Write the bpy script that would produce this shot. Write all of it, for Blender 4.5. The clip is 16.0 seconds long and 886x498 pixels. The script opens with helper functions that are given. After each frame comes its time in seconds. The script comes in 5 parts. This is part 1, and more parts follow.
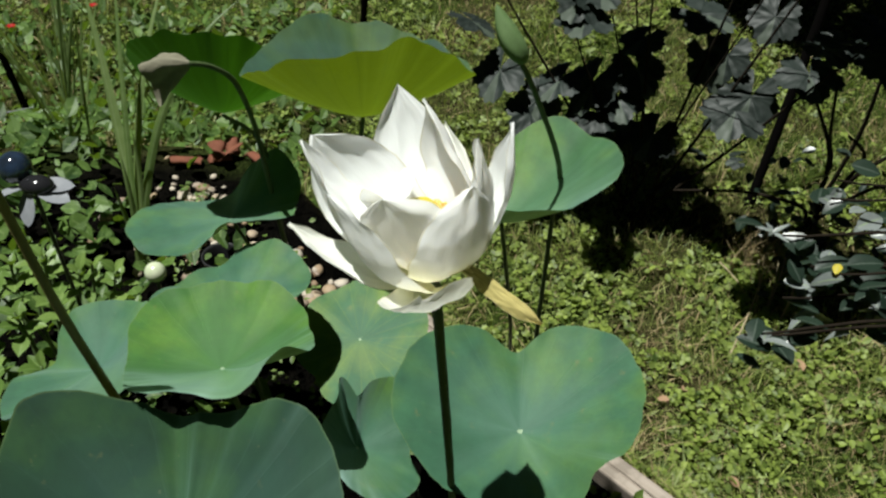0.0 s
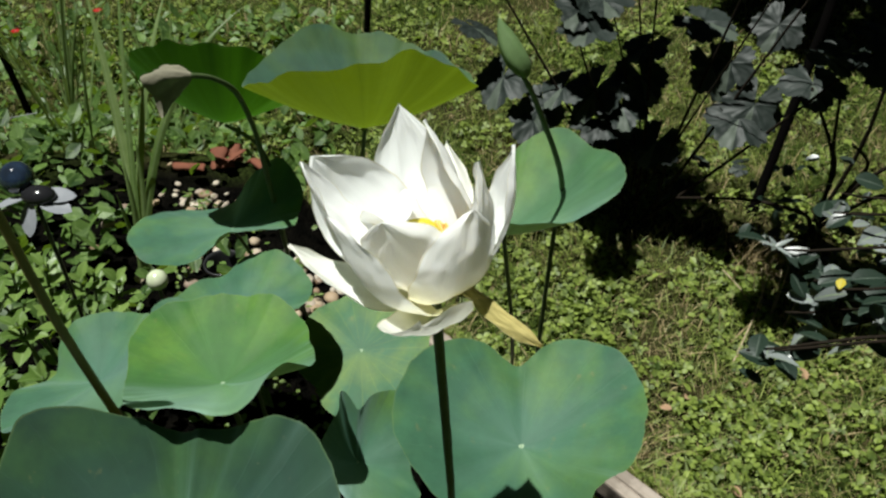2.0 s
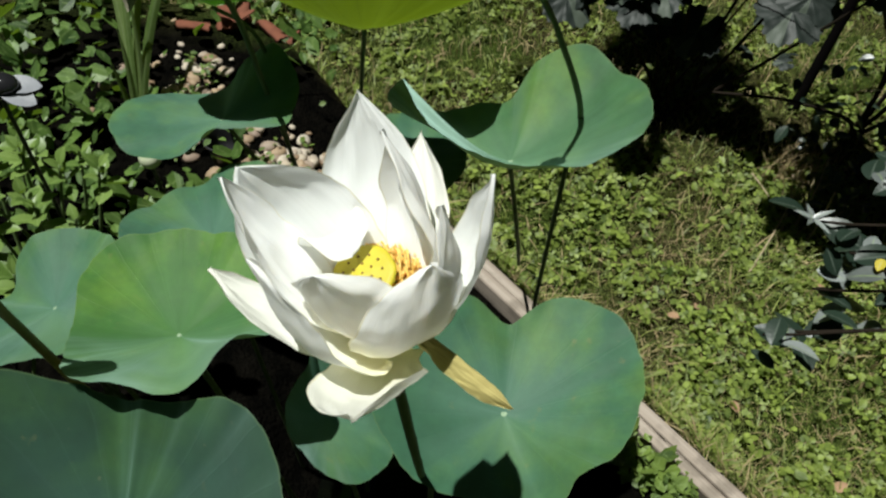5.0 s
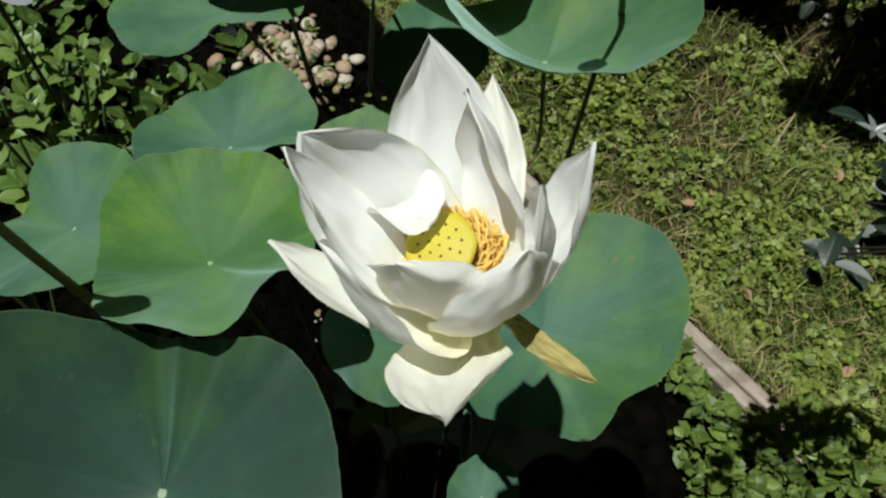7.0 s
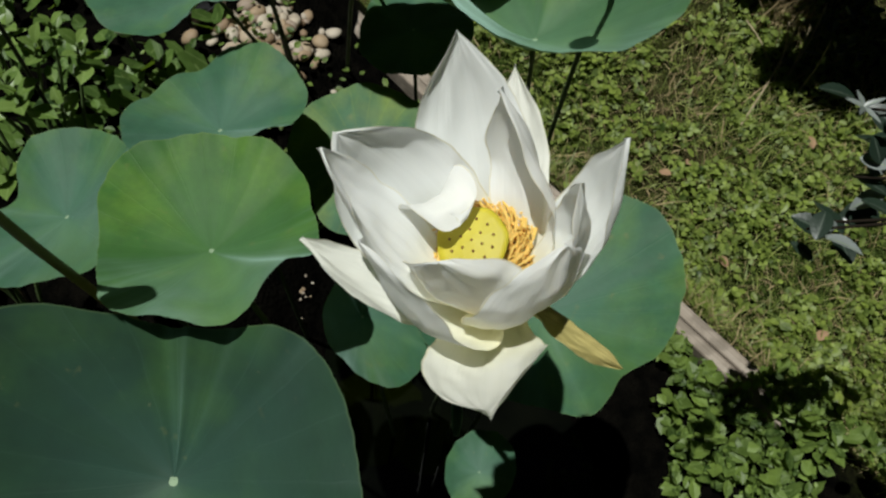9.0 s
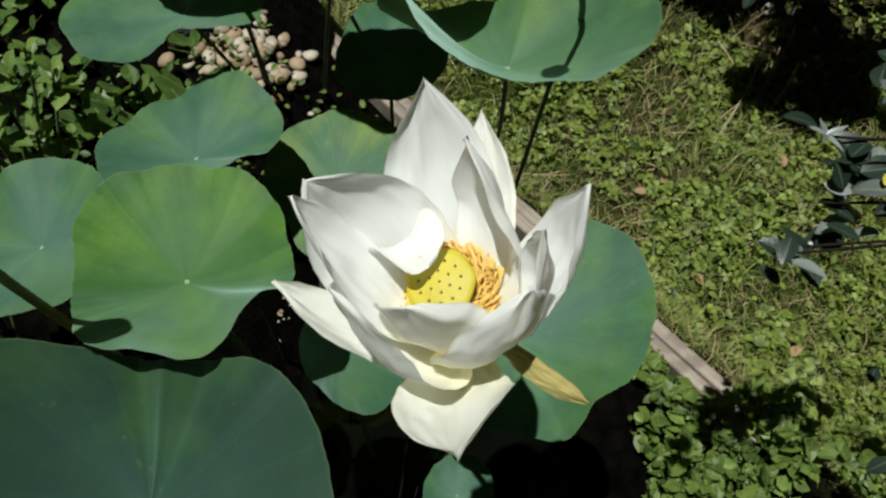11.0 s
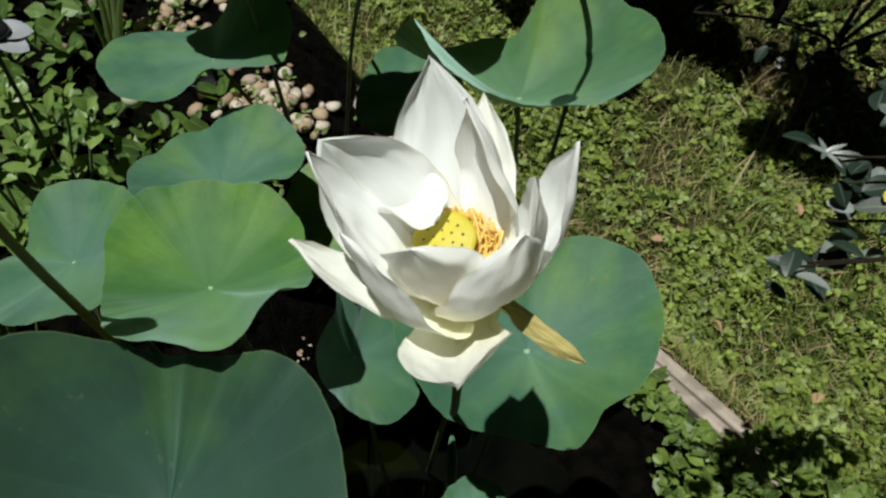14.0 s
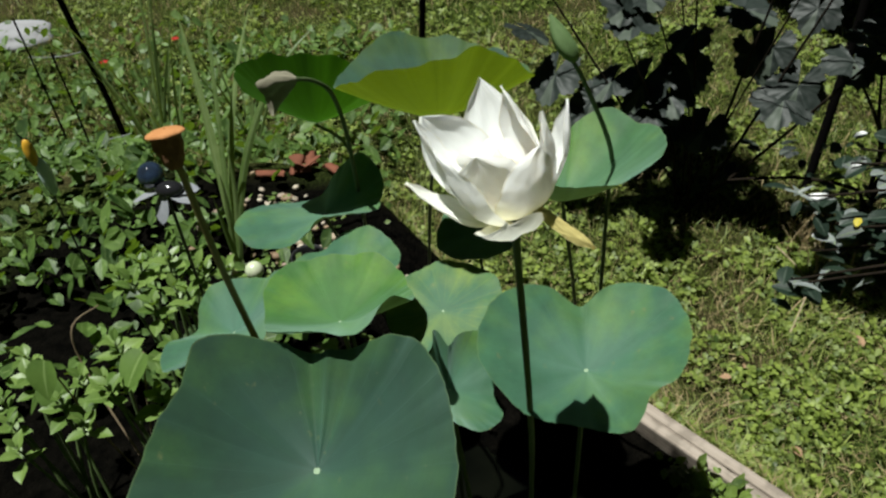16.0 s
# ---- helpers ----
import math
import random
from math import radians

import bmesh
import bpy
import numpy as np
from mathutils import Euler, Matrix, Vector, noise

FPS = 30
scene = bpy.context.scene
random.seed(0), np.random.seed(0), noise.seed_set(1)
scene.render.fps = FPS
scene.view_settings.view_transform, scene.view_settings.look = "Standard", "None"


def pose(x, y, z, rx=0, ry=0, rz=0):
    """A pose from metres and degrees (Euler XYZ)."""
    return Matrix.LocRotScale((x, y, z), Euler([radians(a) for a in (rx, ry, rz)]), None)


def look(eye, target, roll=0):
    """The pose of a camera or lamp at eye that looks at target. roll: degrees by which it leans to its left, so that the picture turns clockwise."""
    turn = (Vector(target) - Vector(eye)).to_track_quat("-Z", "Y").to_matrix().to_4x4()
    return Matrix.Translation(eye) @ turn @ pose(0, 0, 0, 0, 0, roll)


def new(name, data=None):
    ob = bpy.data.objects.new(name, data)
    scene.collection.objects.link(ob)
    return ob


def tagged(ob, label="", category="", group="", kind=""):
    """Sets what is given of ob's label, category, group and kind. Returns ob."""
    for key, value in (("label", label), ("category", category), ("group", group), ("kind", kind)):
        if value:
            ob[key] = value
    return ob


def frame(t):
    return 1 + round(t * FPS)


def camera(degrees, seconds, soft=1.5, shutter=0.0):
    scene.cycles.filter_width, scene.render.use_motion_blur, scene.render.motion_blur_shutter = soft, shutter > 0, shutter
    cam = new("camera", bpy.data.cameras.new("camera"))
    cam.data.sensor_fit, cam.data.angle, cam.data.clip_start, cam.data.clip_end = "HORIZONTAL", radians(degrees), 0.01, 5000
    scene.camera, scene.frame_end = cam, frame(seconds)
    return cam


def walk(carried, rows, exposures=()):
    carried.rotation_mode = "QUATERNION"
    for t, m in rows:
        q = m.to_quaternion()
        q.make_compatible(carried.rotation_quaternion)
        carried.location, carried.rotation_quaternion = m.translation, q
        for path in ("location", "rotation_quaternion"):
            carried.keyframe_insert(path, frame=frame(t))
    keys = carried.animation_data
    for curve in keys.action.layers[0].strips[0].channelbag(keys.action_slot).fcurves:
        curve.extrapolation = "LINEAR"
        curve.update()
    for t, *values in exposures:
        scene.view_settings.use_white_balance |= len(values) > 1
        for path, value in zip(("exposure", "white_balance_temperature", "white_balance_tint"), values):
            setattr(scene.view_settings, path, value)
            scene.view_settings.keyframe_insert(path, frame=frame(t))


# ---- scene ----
cam = camera(57.62, 16.0, soft=2.4)
EXPOSURES = ((0.0, 0.46), (1.5, 0.48), (3.0, 0.48), (4.0, 0.45), (5.0, 0.35), (7.5, 0.03), (8.5, -0.06), (9.0, -0.19), (9.5, -0.19), (10.2, -0.09), (12.5, 0.11), (13.0, 0.10), (14.0, 0.17), (15.0, 0.37), (16.0, 0.47))
# seconds, eye x y z, tilt, lean, turn
ROWS = [
    (0.0, 0.0007, 0.0004, 2.4206, 48.42, -1.16, -0.02),
    (0.5, -0.0003, 0.0077, 2.4232, 48.36, -1.25, -0.06),
    (1.0, 0.0029, 0.0089, 2.4243, 48.35, -1.19, 0.07),
    (1.5, -0.0078, 0.0205, 2.4294, 48.28, -1.30, 0.15),
    (2.0, 0.0024, 0.0128, 2.4292, 48.66, -1.16, 0.25),
    (2.5, 0.0029, 0.0149, 2.4338, 48.87, -0.94, 0.63),
    (3.0, 0.0093, 0.0173, 2.4328, 48.61, -0.85, 0.66),
    (3.5, 0.0133, 0.0353, 2.4357, 47.91, -0.76, 1.03),
    (4.0, 0.0151, 0.0731, 2.4286, 44.62, -1.50, 1.64),
    (4.5, 0.0128, 0.1295, 2.4266, 41.78, -2.11, 2.63),
    (5.0, 0.0387, 0.1962, 2.4298, 38.04, -2.83, 4.28),
    (7.5, -0.0290, 0.2700, 2.4185, 27.84, -2.88, 3.16),
    (8.0, -0.0360, 0.2712, 2.4307, 26.94, -3.45, 2.19),
    (8.5, -0.0489, 0.2737, 2.4282, 26.65, -3.66, 2.36),
    (9.0, -0.0539, 0.2773, 2.4299, 26.95, -4.06, 1.78),
    (9.5, -0.0476, 0.2845, 2.4373, 27.27, -4.22, 1.25),
    (10.0, -0.0491, 0.2884, 2.4428, 27.76, -4.65, 0.97),
    (12.5, -0.0478, 0.2708, 2.4504, 28.35, -5.09, 0.13),
    (13.0, -0.0484, 0.2608, 2.4501, 28.74, -4.88, -0.08),
    (13.5, -0.0423, 0.2420, 2.4501, 30.01, -4.79, -0.03),
    (14.0, -0.0359, 0.2089, 2.4497, 32.70, -3.78, 1.52),
    (14.5, -0.0137, 0.1491, 2.4671, 35.89, -2.39, 3.33),
    (15.0, 0.0339, 0.0629, 2.4769, 41.49, -1.82, 7.65),
    (15.5, 0.0259, -0.0580, 2.4885, 46.28, 0.87, 6.45),
    (16.0, -0.0203, -0.2178, 2.5205, 49.41, 3.56, 1.67),
]
walk(cam, [(t, pose(x, y, z, rx, ry, rz)) for t, x, y, z, rx, ry, rz in ROWS],
     exposures=EXPOSURES)

# ---- light ----
SUN_WAY = Vector((-0.14, -0.015, 0.62)).normalized()
world = bpy.data.worlds.new("sky")
scene.world = world
world.use_nodes = True
wn, wl = world.node_tree.nodes, world.node_tree.links
sky = wn.new("ShaderNodeTexSky")
sky.sky_type = "NISHITA"
sky.sun_disc = False
sky.sun_elevation = math.asin(SUN_WAY.z)
sky.sun_rotation = math.atan2(SUN_WAY.x, SUN_WAY.y)
wl.new(sky.outputs[0], wn["Background"].inputs[0])
wn["Background"].inputs[1].default_value = 0.0018
sun = new("sun", bpy.data.lights.new("sun", "SUN"))
sun.data.energy = 5.0
sun.data.angle = radians(0.53)
sun.data.color = (0.975, 1.0, 0.94)
sun.matrix_world = look(SUN_WAY * 20, (0, 0, 0))


# ---- materials ----
def material(name, rough=0.6, metal=0.0, spec=0.5):
    m = bpy.data.materials.new(name)
    m.use_nodes = True
    b = m.node_tree.nodes["Principled BSDF"]
    b.inputs["Roughness"].default_value = rough
    b.inputs["Metallic"].default_value = metal
    b.inputs["Specular IOR Level"].default_value = spec
    return m, m.node_tree.nodes, m.node_tree.links, b


def ramp(n, l, fac, *stops):
    r = n.new("ShaderNodeValToRGB")
    e = r.color_ramp.elements
    while len(e) < len(stops):
        e.new(0.5)
    for k, (p, c) in zip(e, stops):
        k.position, k.color = p, (*c, 1)
    l.new(fac, r.inputs[0])
    return r.outputs[0]


def tex(n, l, scale, detail=4, vec=None, kind="Noise"):
    t = n.new("ShaderNodeTex" + kind)
    t.inputs["Scale"].default_value = scale
    if kind == "Noise":
        t.inputs["Detail"].default_value = detail
    if vec is not None:
        l.new(vec, t.inputs["Vector"])
    return t.outputs[0]


def mix(n, l, fac, a, b, kind="MIX"):
    m = n.new("ShaderNodeMix")
    m.data_type, m.blend_type = "RGBA", kind
    for sock, v in ((m.inputs[0], fac), (m.inputs[6], a), (m.inputs[7], b)):
        if isinstance(v, (int, float)):
            sock.default_value = v
        elif isinstance(v, tuple):
            sock.default_value = (*v, 1)
        else:
            l.new(v, sock)
    return m.outputs[2]


def calc(n, l, op, *args):
    m = n.new("ShaderNodeMath")
    m.operation = op
    for k, v in enumerate(args):
        if isinstance(v, (int, float)):
            m.inputs[k].default_value = v
        else:
            l.new(v, m.inputs[k])
    return m.outputs[0]


def bump(n, l, b, height, strength=0.3, distance=0.002):
    k = n.new("ShaderNodeBump")
    k.inputs["Strength"].default_value = strength
    k.inputs["Distance"].default_value = distance
    l.new(height, k.inputs["Height"])
    l.new(k.outputs[0], b.inputs["Normal"])


def thin(m, n, l, b, colour, share):
    """Lets part of the sunlight through a thin blade."""
    t = n.new("ShaderNodeBsdfTranslucent")
    if isinstance(colour, tuple):
        t.inputs[0].default_value = (*colour, 1)
    else:
        l.new(colour, t.inputs[0])
    x = n.new("ShaderNodeMixShader")
    x.inputs[0].default_value = share
    l.new(b.outputs[0], x.inputs[1])
    l.new(t.outputs[0], x.inputs[2])
    l.new(x.outputs[0], n["Material Output"].inputs[0])


def lotus_leaf_material(name, low, high, vein, glow, veining=0.14, share=0.35, bloom_sheen=(0.13, 0.21, 0.19), sheen_share=0.5, warm=(0.10, 0.17, 0.02)):
    """A lotus leaf: green with yellower and darker clouds, a waxy bluish coat and pale sheen painted outwards from its
    middle, fine veins.
    """
    m, n, l, b = material(name, 0.62, 0, 0.3)
    uv = n.new("ShaderNodeUVMap").outputs[0]
    sep = n.new("ShaderNodeSeparateXYZ")
    l.new(uv, sep.inputs[0])
    ang, rad = sep.outputs[0], sep.outputs[1]
    obj = n.new("ShaderNodeTexCoord").outputs["Object"]
    body = ramp(n, l, tex(n, l, 11, 3, obj), (0.35, low), (0.65, high))
    cloud = ramp(n, l, tex(n, l, 10, 5, obj), (0.48, (0, 0, 0)), (0.72, (1, 1, 1)))
    body = mix(n, l, calc(n, l, "MULTIPLY", cloud, 0.65), body, warm)
    fine = tex(n, l, 160, 3, obj)
    body = mix(n, l, 0.12, body, fine, "OVERLAY")
    mid = tex(n, l, 34, 5, obj)
    body = mix(n, l, 0.30, body, mid, "OVERLAY")
    # Pale highlight painted from the middle outwards, along with the waxy bluish coat.
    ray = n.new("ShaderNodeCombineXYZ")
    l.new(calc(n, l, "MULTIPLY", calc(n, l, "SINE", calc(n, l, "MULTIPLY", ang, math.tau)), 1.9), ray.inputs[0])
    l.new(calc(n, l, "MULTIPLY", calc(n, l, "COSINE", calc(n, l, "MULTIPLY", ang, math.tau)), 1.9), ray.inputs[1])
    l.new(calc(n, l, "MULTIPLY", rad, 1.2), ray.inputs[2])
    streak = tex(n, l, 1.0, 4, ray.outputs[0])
    wax_sheen = calc(n, l, "ADD", calc(n, l, "MULTIPLY", calc(n, l, "SUBTRACT", 0.75, rad), 0.9), calc(n, l, "MULTIPLY", calc(n, l, "SUBTRACT", streak, 0.45), 1.0))
    wax_sheen = ramp(n, l, calc(n, l, "MULTIPLY", wax_sheen, 0.8), (0.05, (0, 0, 0)), (0.9, (1, 1, 1)))
    body = mix(n, l, calc(n, l, "MULTIPLY", wax_sheen, sheen_share), body, bloom_sheen)
    wob = calc(n, l, "MULTIPLY", calc(n, l, "SUBTRACT", tex(n, l, 14, 2, obj), 0.5), 0.012)
    wave = calc(n, l, "ABSOLUTE", calc(n, l, "SINE", calc(n, l, "MULTIPLY", calc(n, l, "ADD", ang, wob), math.pi * 21)))
    width = calc(n, l, "ADD", 0.02, calc(n, l, "MULTIPLY", 0.05, calc(n, l, "SUBTRACT", 1.0, rad)))
    line = calc(n, l, "SUBTRACT", 1.0, calc(n, l, "MINIMUM", 1.0, calc(n, l, "DIVIDE", wave, calc(n, l, "MULTIPLY", width, 4))))
    col = mix(n, l, calc(n, l, "MULTIPLY", line, veining), body, vein)
    eye = calc(n, l, "LESS_THAN", rad, 0.011)
    col = mix(n, l, calc(n, l, "MULTIPLY", eye, 0.8), col, (0.28, 0.38, 0.24))
    col = mix(n, l, calc(n, l, "MULTIPLY", calc(n, l, "GREATER_THAN", rad, 0.99), 0.2), col, (0.16, 0.22, 0.07))
    blot = ramp(n, l, tex(n, l, 38, 5, obj), (0.68, (0, 0, 0)), (0.76, (1, 1, 1)))
    col = mix(n, l, calc(n, l, "MULTIPLY", blot, 0.3), col, (0.16, 0.15, 0.05))
    speck = ramp(n, l, tex(n, l, 95, 2, obj), (0.74, (0, 0, 0)), (0.77, (1, 1, 1)))
    col = mix(n, l, calc(n, l, "MULTIPLY", speck, 0.12), col, (0.24, 0.24, 0.13))
    l.new(col, b.inputs["Base Color"])
    b.inputs["Sheen Weight"].default_value = 0.95
    b.inputs["Sheen Roughness"].default_value = 0.45
    b.inputs["Sheen Tint"].default_value = (0.64, 0.94, 0.86, 1)
    bump(n, l, b, calc(n, l, "ADD", calc(n, l, "MULTIPLY", line, -0.6), calc(n, l, "ADD", calc(n, l, "MULTIPLY", fine, 0.3), calc(n, l, "MULTIPLY", mid, 1.2))), 0.2, 0.0014)
    g = mix(n, l, calc(n, l, "MULTIPLY", line, 0.5), glow, tuple(v * 0.5 for v in glow))
    thin(m, n, l, b, g, share)
    return m


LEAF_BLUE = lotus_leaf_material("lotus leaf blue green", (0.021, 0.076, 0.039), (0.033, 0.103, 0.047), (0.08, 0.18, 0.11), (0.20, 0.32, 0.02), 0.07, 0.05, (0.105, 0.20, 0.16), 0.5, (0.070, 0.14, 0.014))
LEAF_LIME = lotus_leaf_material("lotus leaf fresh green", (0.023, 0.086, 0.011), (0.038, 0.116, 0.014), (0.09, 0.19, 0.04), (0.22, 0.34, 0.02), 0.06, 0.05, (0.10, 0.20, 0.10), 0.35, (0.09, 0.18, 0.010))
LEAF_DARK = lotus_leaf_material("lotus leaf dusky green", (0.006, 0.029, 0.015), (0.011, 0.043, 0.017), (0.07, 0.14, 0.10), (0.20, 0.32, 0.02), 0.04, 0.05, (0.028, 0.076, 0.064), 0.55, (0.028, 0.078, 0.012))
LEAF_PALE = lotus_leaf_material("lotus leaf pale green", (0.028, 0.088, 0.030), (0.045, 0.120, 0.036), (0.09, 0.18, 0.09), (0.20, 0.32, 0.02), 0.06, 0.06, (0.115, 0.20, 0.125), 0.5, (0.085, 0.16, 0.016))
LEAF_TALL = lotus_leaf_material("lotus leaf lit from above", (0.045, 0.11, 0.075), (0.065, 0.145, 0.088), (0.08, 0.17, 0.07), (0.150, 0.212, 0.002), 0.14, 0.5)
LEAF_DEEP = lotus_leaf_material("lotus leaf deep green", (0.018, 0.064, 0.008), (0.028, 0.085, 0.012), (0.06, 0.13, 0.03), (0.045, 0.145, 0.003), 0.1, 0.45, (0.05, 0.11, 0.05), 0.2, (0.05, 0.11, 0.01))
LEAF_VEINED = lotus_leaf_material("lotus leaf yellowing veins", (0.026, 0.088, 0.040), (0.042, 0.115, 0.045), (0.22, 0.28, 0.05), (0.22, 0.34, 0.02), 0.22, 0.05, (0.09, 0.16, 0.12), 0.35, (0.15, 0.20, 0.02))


def simple_material(name, low, high, scale=30, rough=0.6, relief=0.3, spec=0.4, glow=None, share=0.3, metal=0.0):
    m, n, l, b = material(name, rough, metal, spec)
    obj = n.new("ShaderNodeTexCoord").outputs["Object"]
    body = ramp(n, l, tex(n, l, scale, 5, obj), (0.3, low), (0.7, high))
    rnd = n.new("ShaderNodeNewGeometry").outputs["Random Per Island"]
    body = mix(n, l, 0.5, body, ramp(n, l, rnd, (0, low), (1, high)))
    l.new(body, b.inputs["Base Color"])
    if relief:
        bump(n, l, b, tex(n, l, scale * 5, 4, obj), relief, 0.002)
    if glow:
        thin(m, n, l, b, glow, share)
    return m


STALK = simple_material("lotus stalk", (0.035, 0.06, 0.02), (0.07, 0.10, 0.035), 60, 0.6, 0.6)
STALK_OLIVE = simple_material("old lotus stalk", (0.14, 0.115, 0.035), (0.24, 0.20, 0.07), 60, 0.6, 0.6)


def petal_material(name, base, tip, share):
    m, n, l, b = material(name, 0.5, 0, 0.3)
    uv = n.new("ShaderNodeUVMap").outputs[0]
    sep = n.new("ShaderNodeSeparateXYZ")
    l.new(uv, sep.inputs[0])
    grad = ramp(n, l, sep.outputs[1], (0.05, base), (0.45, tip))
    mp = n.new("ShaderNodeMapping")
    mp.inputs["Scale"].default_value = (46, 2.5, 1)
    l.new(uv, mp.inputs["Vector"])
    streak = tex(n, l, 1.0, 4, mp.outputs[0])
    col = mix(n, l, 0.06, grad, streak, "MULTIPLY")
    edge = calc(n, l, "ABSOLUTE", calc(n, l, "SUBTRACT", sep.outputs[0], 0.5))
    col = mix(n, l, calc(n, l, "MULTIPLY", calc(n, l, "GREATER_THAN", edge, 0.487), 0.5), col, (0.72, 0.66, 0.42))
    l.new(col, b.inputs["Base Color"])
    pucker = tex(n, l, 60, 4, n.new("ShaderNodeTexCoord").outputs["Object"])
    bump(n, l, b, calc(n, l, "ADD", streak, calc(n, l, "MULTIPLY", pucker, 0.8)), 0.35, 0.0012)
    thin(m, n, l, b, col, share)
    return m


PETAL = petal_material("white petal", (0.95, 0.92, 0.66), (0.96, 0.97, 0.97), 0.37)
PETAL_CREAM = petal_material("cream petal", (0.92, 0.88, 0.56), (0.95, 0.94, 0.88), 0.37)
PETAL_FADED = petal_material("faded petal", (0.24, 0.22, 0.05), (0.66, 0.56, 0.22), 0.3)
POD = simple_material("yellow receptacle", (0.46, 0.36, 0.012), (0.54, 0.47, 0.03), 40, 0.5, 0.2, 0.4, (0.6, 0.55, 0.02), 0.15)
STAMEN = simple_material("golden stamen", (0.94, 0.62, 0.07), (0.97, 0.83, 0.32), 80, 0.5, 0, 0.4, (0.9, 0.5, 0.02), 0.35)
CARPEL = simple_material("carpel tip", (0.10, 0.05, 0.01), (0.2, 0.1, 0.02), 80, 0.6, 0)
BUD = simple_material("green bud", (0.10, 0.17, 0.06), (0.18, 0.27, 0.12), 30, 0.55, 0.2, 0.3, (0.3, 0.4, 0.1), 0.2)


# ---- mesh helpers ----
def part(name, bm, mat, parent=None, label="", smooth=True):
    me = bpy.data.meshes.new(name)
    bm.to_mesh(me)
    bm.free()
    if smooth:
        me.polygons.foreach_set("use_smooth", [True] * len(me.polygons))
    me.materials.append(mat)
    ob = new(name, me)
    ob.parent = parent
    if label:
        tagged(ob, label)
    return ob


def thing(name, at, label, category, group="", kind=""):
    ob = new(name)
    ob.location = at
    return tagged(ob, label, category, group, kind)


def grid(fn, nu, nv, close=False, uvs=True):
    """A sheet of nu x nv cells from fn(u, v), with its UVs."""
    bm = bmesh.new()
    layer = bm.loops.layers.uv.new("UVMap")
    rows = [[bm.verts.new(fn(i / nu, j / nv)) for i in range(nu if close else nu + 1)] for j in range(nv + 1)]
    for j in range(nv):
        for i in range(nu):
            k = (i + 1) % len(rows[j])
            f = bm.faces.new((rows[j][i], rows[j][k], rows[j + 1][k], rows[j + 1][i]))
            for loop, (a, b) in zip(f.loops, ((i, j), (i + 1, j), (i + 1, j + 1), (i, j + 1))):
                loop[layer].uv = (a / nu, b / nv)
    return bm


def bez(p, t):
    """A point on a Bezier curve of any degree."""
    p = [Vector(q) for q in p]
    while len(p) > 1:
        p = [a.lerp(b, t) for a, b in zip(p, p[1:])]
    return p[0]


def spline(pts, t):
    """A point on a smooth curve through all pts."""
    pts = [Vector(q) for q in pts]
    k = min(int(t * (len(pts) - 1)), len(pts) - 2)
    u = t * (len(pts) - 1) - k
    a, b, c, d = pts[max(k - 1, 0)], pts[k], pts[k + 1], pts[min(k + 2, len(pts) - 1)]
    return 0.5 * ((2 * b) + (c - a) * u + (2 * a - 5 * b + 4 * c - d) * u * u + (3 * b - a - 3 * c + d) * u ** 3)


def tube(pts, r0, r1, sides=10, steps=24, bumps=0.0, seed=0):
    """A tapered tube along a smooth curve, closed at both ends."""
    cs = [spline(pts, j / steps) for j in range(steps + 1)]
    bm = bmesh.new()
    rings = []
    for j, c in enumerate(cs):
        d = (cs[min(j + 1, steps)] - cs[max(j - 1, 0)]).normalized()
        s = d.orthogonal().normalized() if abs(d.x) > 0.95 else d.cross(Vector((1, 0, 0))).normalized()
        w = d.cross(s)
        r = r0 + (r1 - r0) * j / steps
        ring = []
        for i in range(sides):
            a = math.tau * i / sides
            k = r * (1 + bumps * noise.noise(Vector((j * 0.7, i * 1.3, seed))))
            ring.append(bm.verts.new(c + (s * math.cos(a) + w * math.sin(a)) * k))
        rings.append(ring)
    for a, b in zip(rings, rings[1:]):
        for i in range(sides):
            bm.faces.new((a[i], a[(i + 1) % sides], b[(i + 1) % sides], b[i]))
    bm.faces.new(rings[0][::-1])
    bm.faces.new(rings[-1])
    return bm


def shift(bm, at):
    bmesh.ops.translate(bm, verts=bm.verts, vec=-Vector(at))
    return bm


# ---- ground ----
EDGE_A, EDGE_B = Vector((-0.52, 2.40)), Vector((1.16, 0.72))     # the timber's line
EDGE_WAY = (EDGE_B - EDGE_A).normalized()
EDGE_OUT = Vector((-EDGE_WAY.y, EDGE_WAY.x))


def ease(a, b, x):
    x = min(max((x - a) / (b - a), 0), 1)
    return x * x * (3 - 2 * x)


def pond_share(x, y):
    """1 well inside the little pond, 0 on its bank."""
    r = Vector(((x - 0.02) / 0.52, (y - 0.82) / 0.72)).length + 0.12 * noise.noise(Vector((x * 2.5, y * 2.5, 7)))
    d = (Vector((x, y)) - EDGE_A).dot(EDGE_OUT)
    return (1 - ease(0.72, 1.0, r)) * (1 - ease(-0.5, -0.36, d))


def ground_height(x, y):
    d = (Vector((x, y)) - EDGE_A).dot(EDGE_OUT)
    inside = 0.33 + 0.22 * ease(-0.05, -0.6, x)
    far = ease(2.5, 3.7, y)
    k = ease(0.03, 0.34, d)
    bed = Vector(((x + 0.45) / 1.75, (y - 0.95) / 2.0)).length
    z = inside * (1 - k) * (1 - far) * (1 - ease(1.15, 2.1, bed))
    z -= 0.09 * pond_share(x, y)
    z += 0.012 * noise.noise(Vector((x * 3, y * 3, 0))) + 0.006 * noise.noise(Vector((x * 11, y * 11, 4)))
    return z


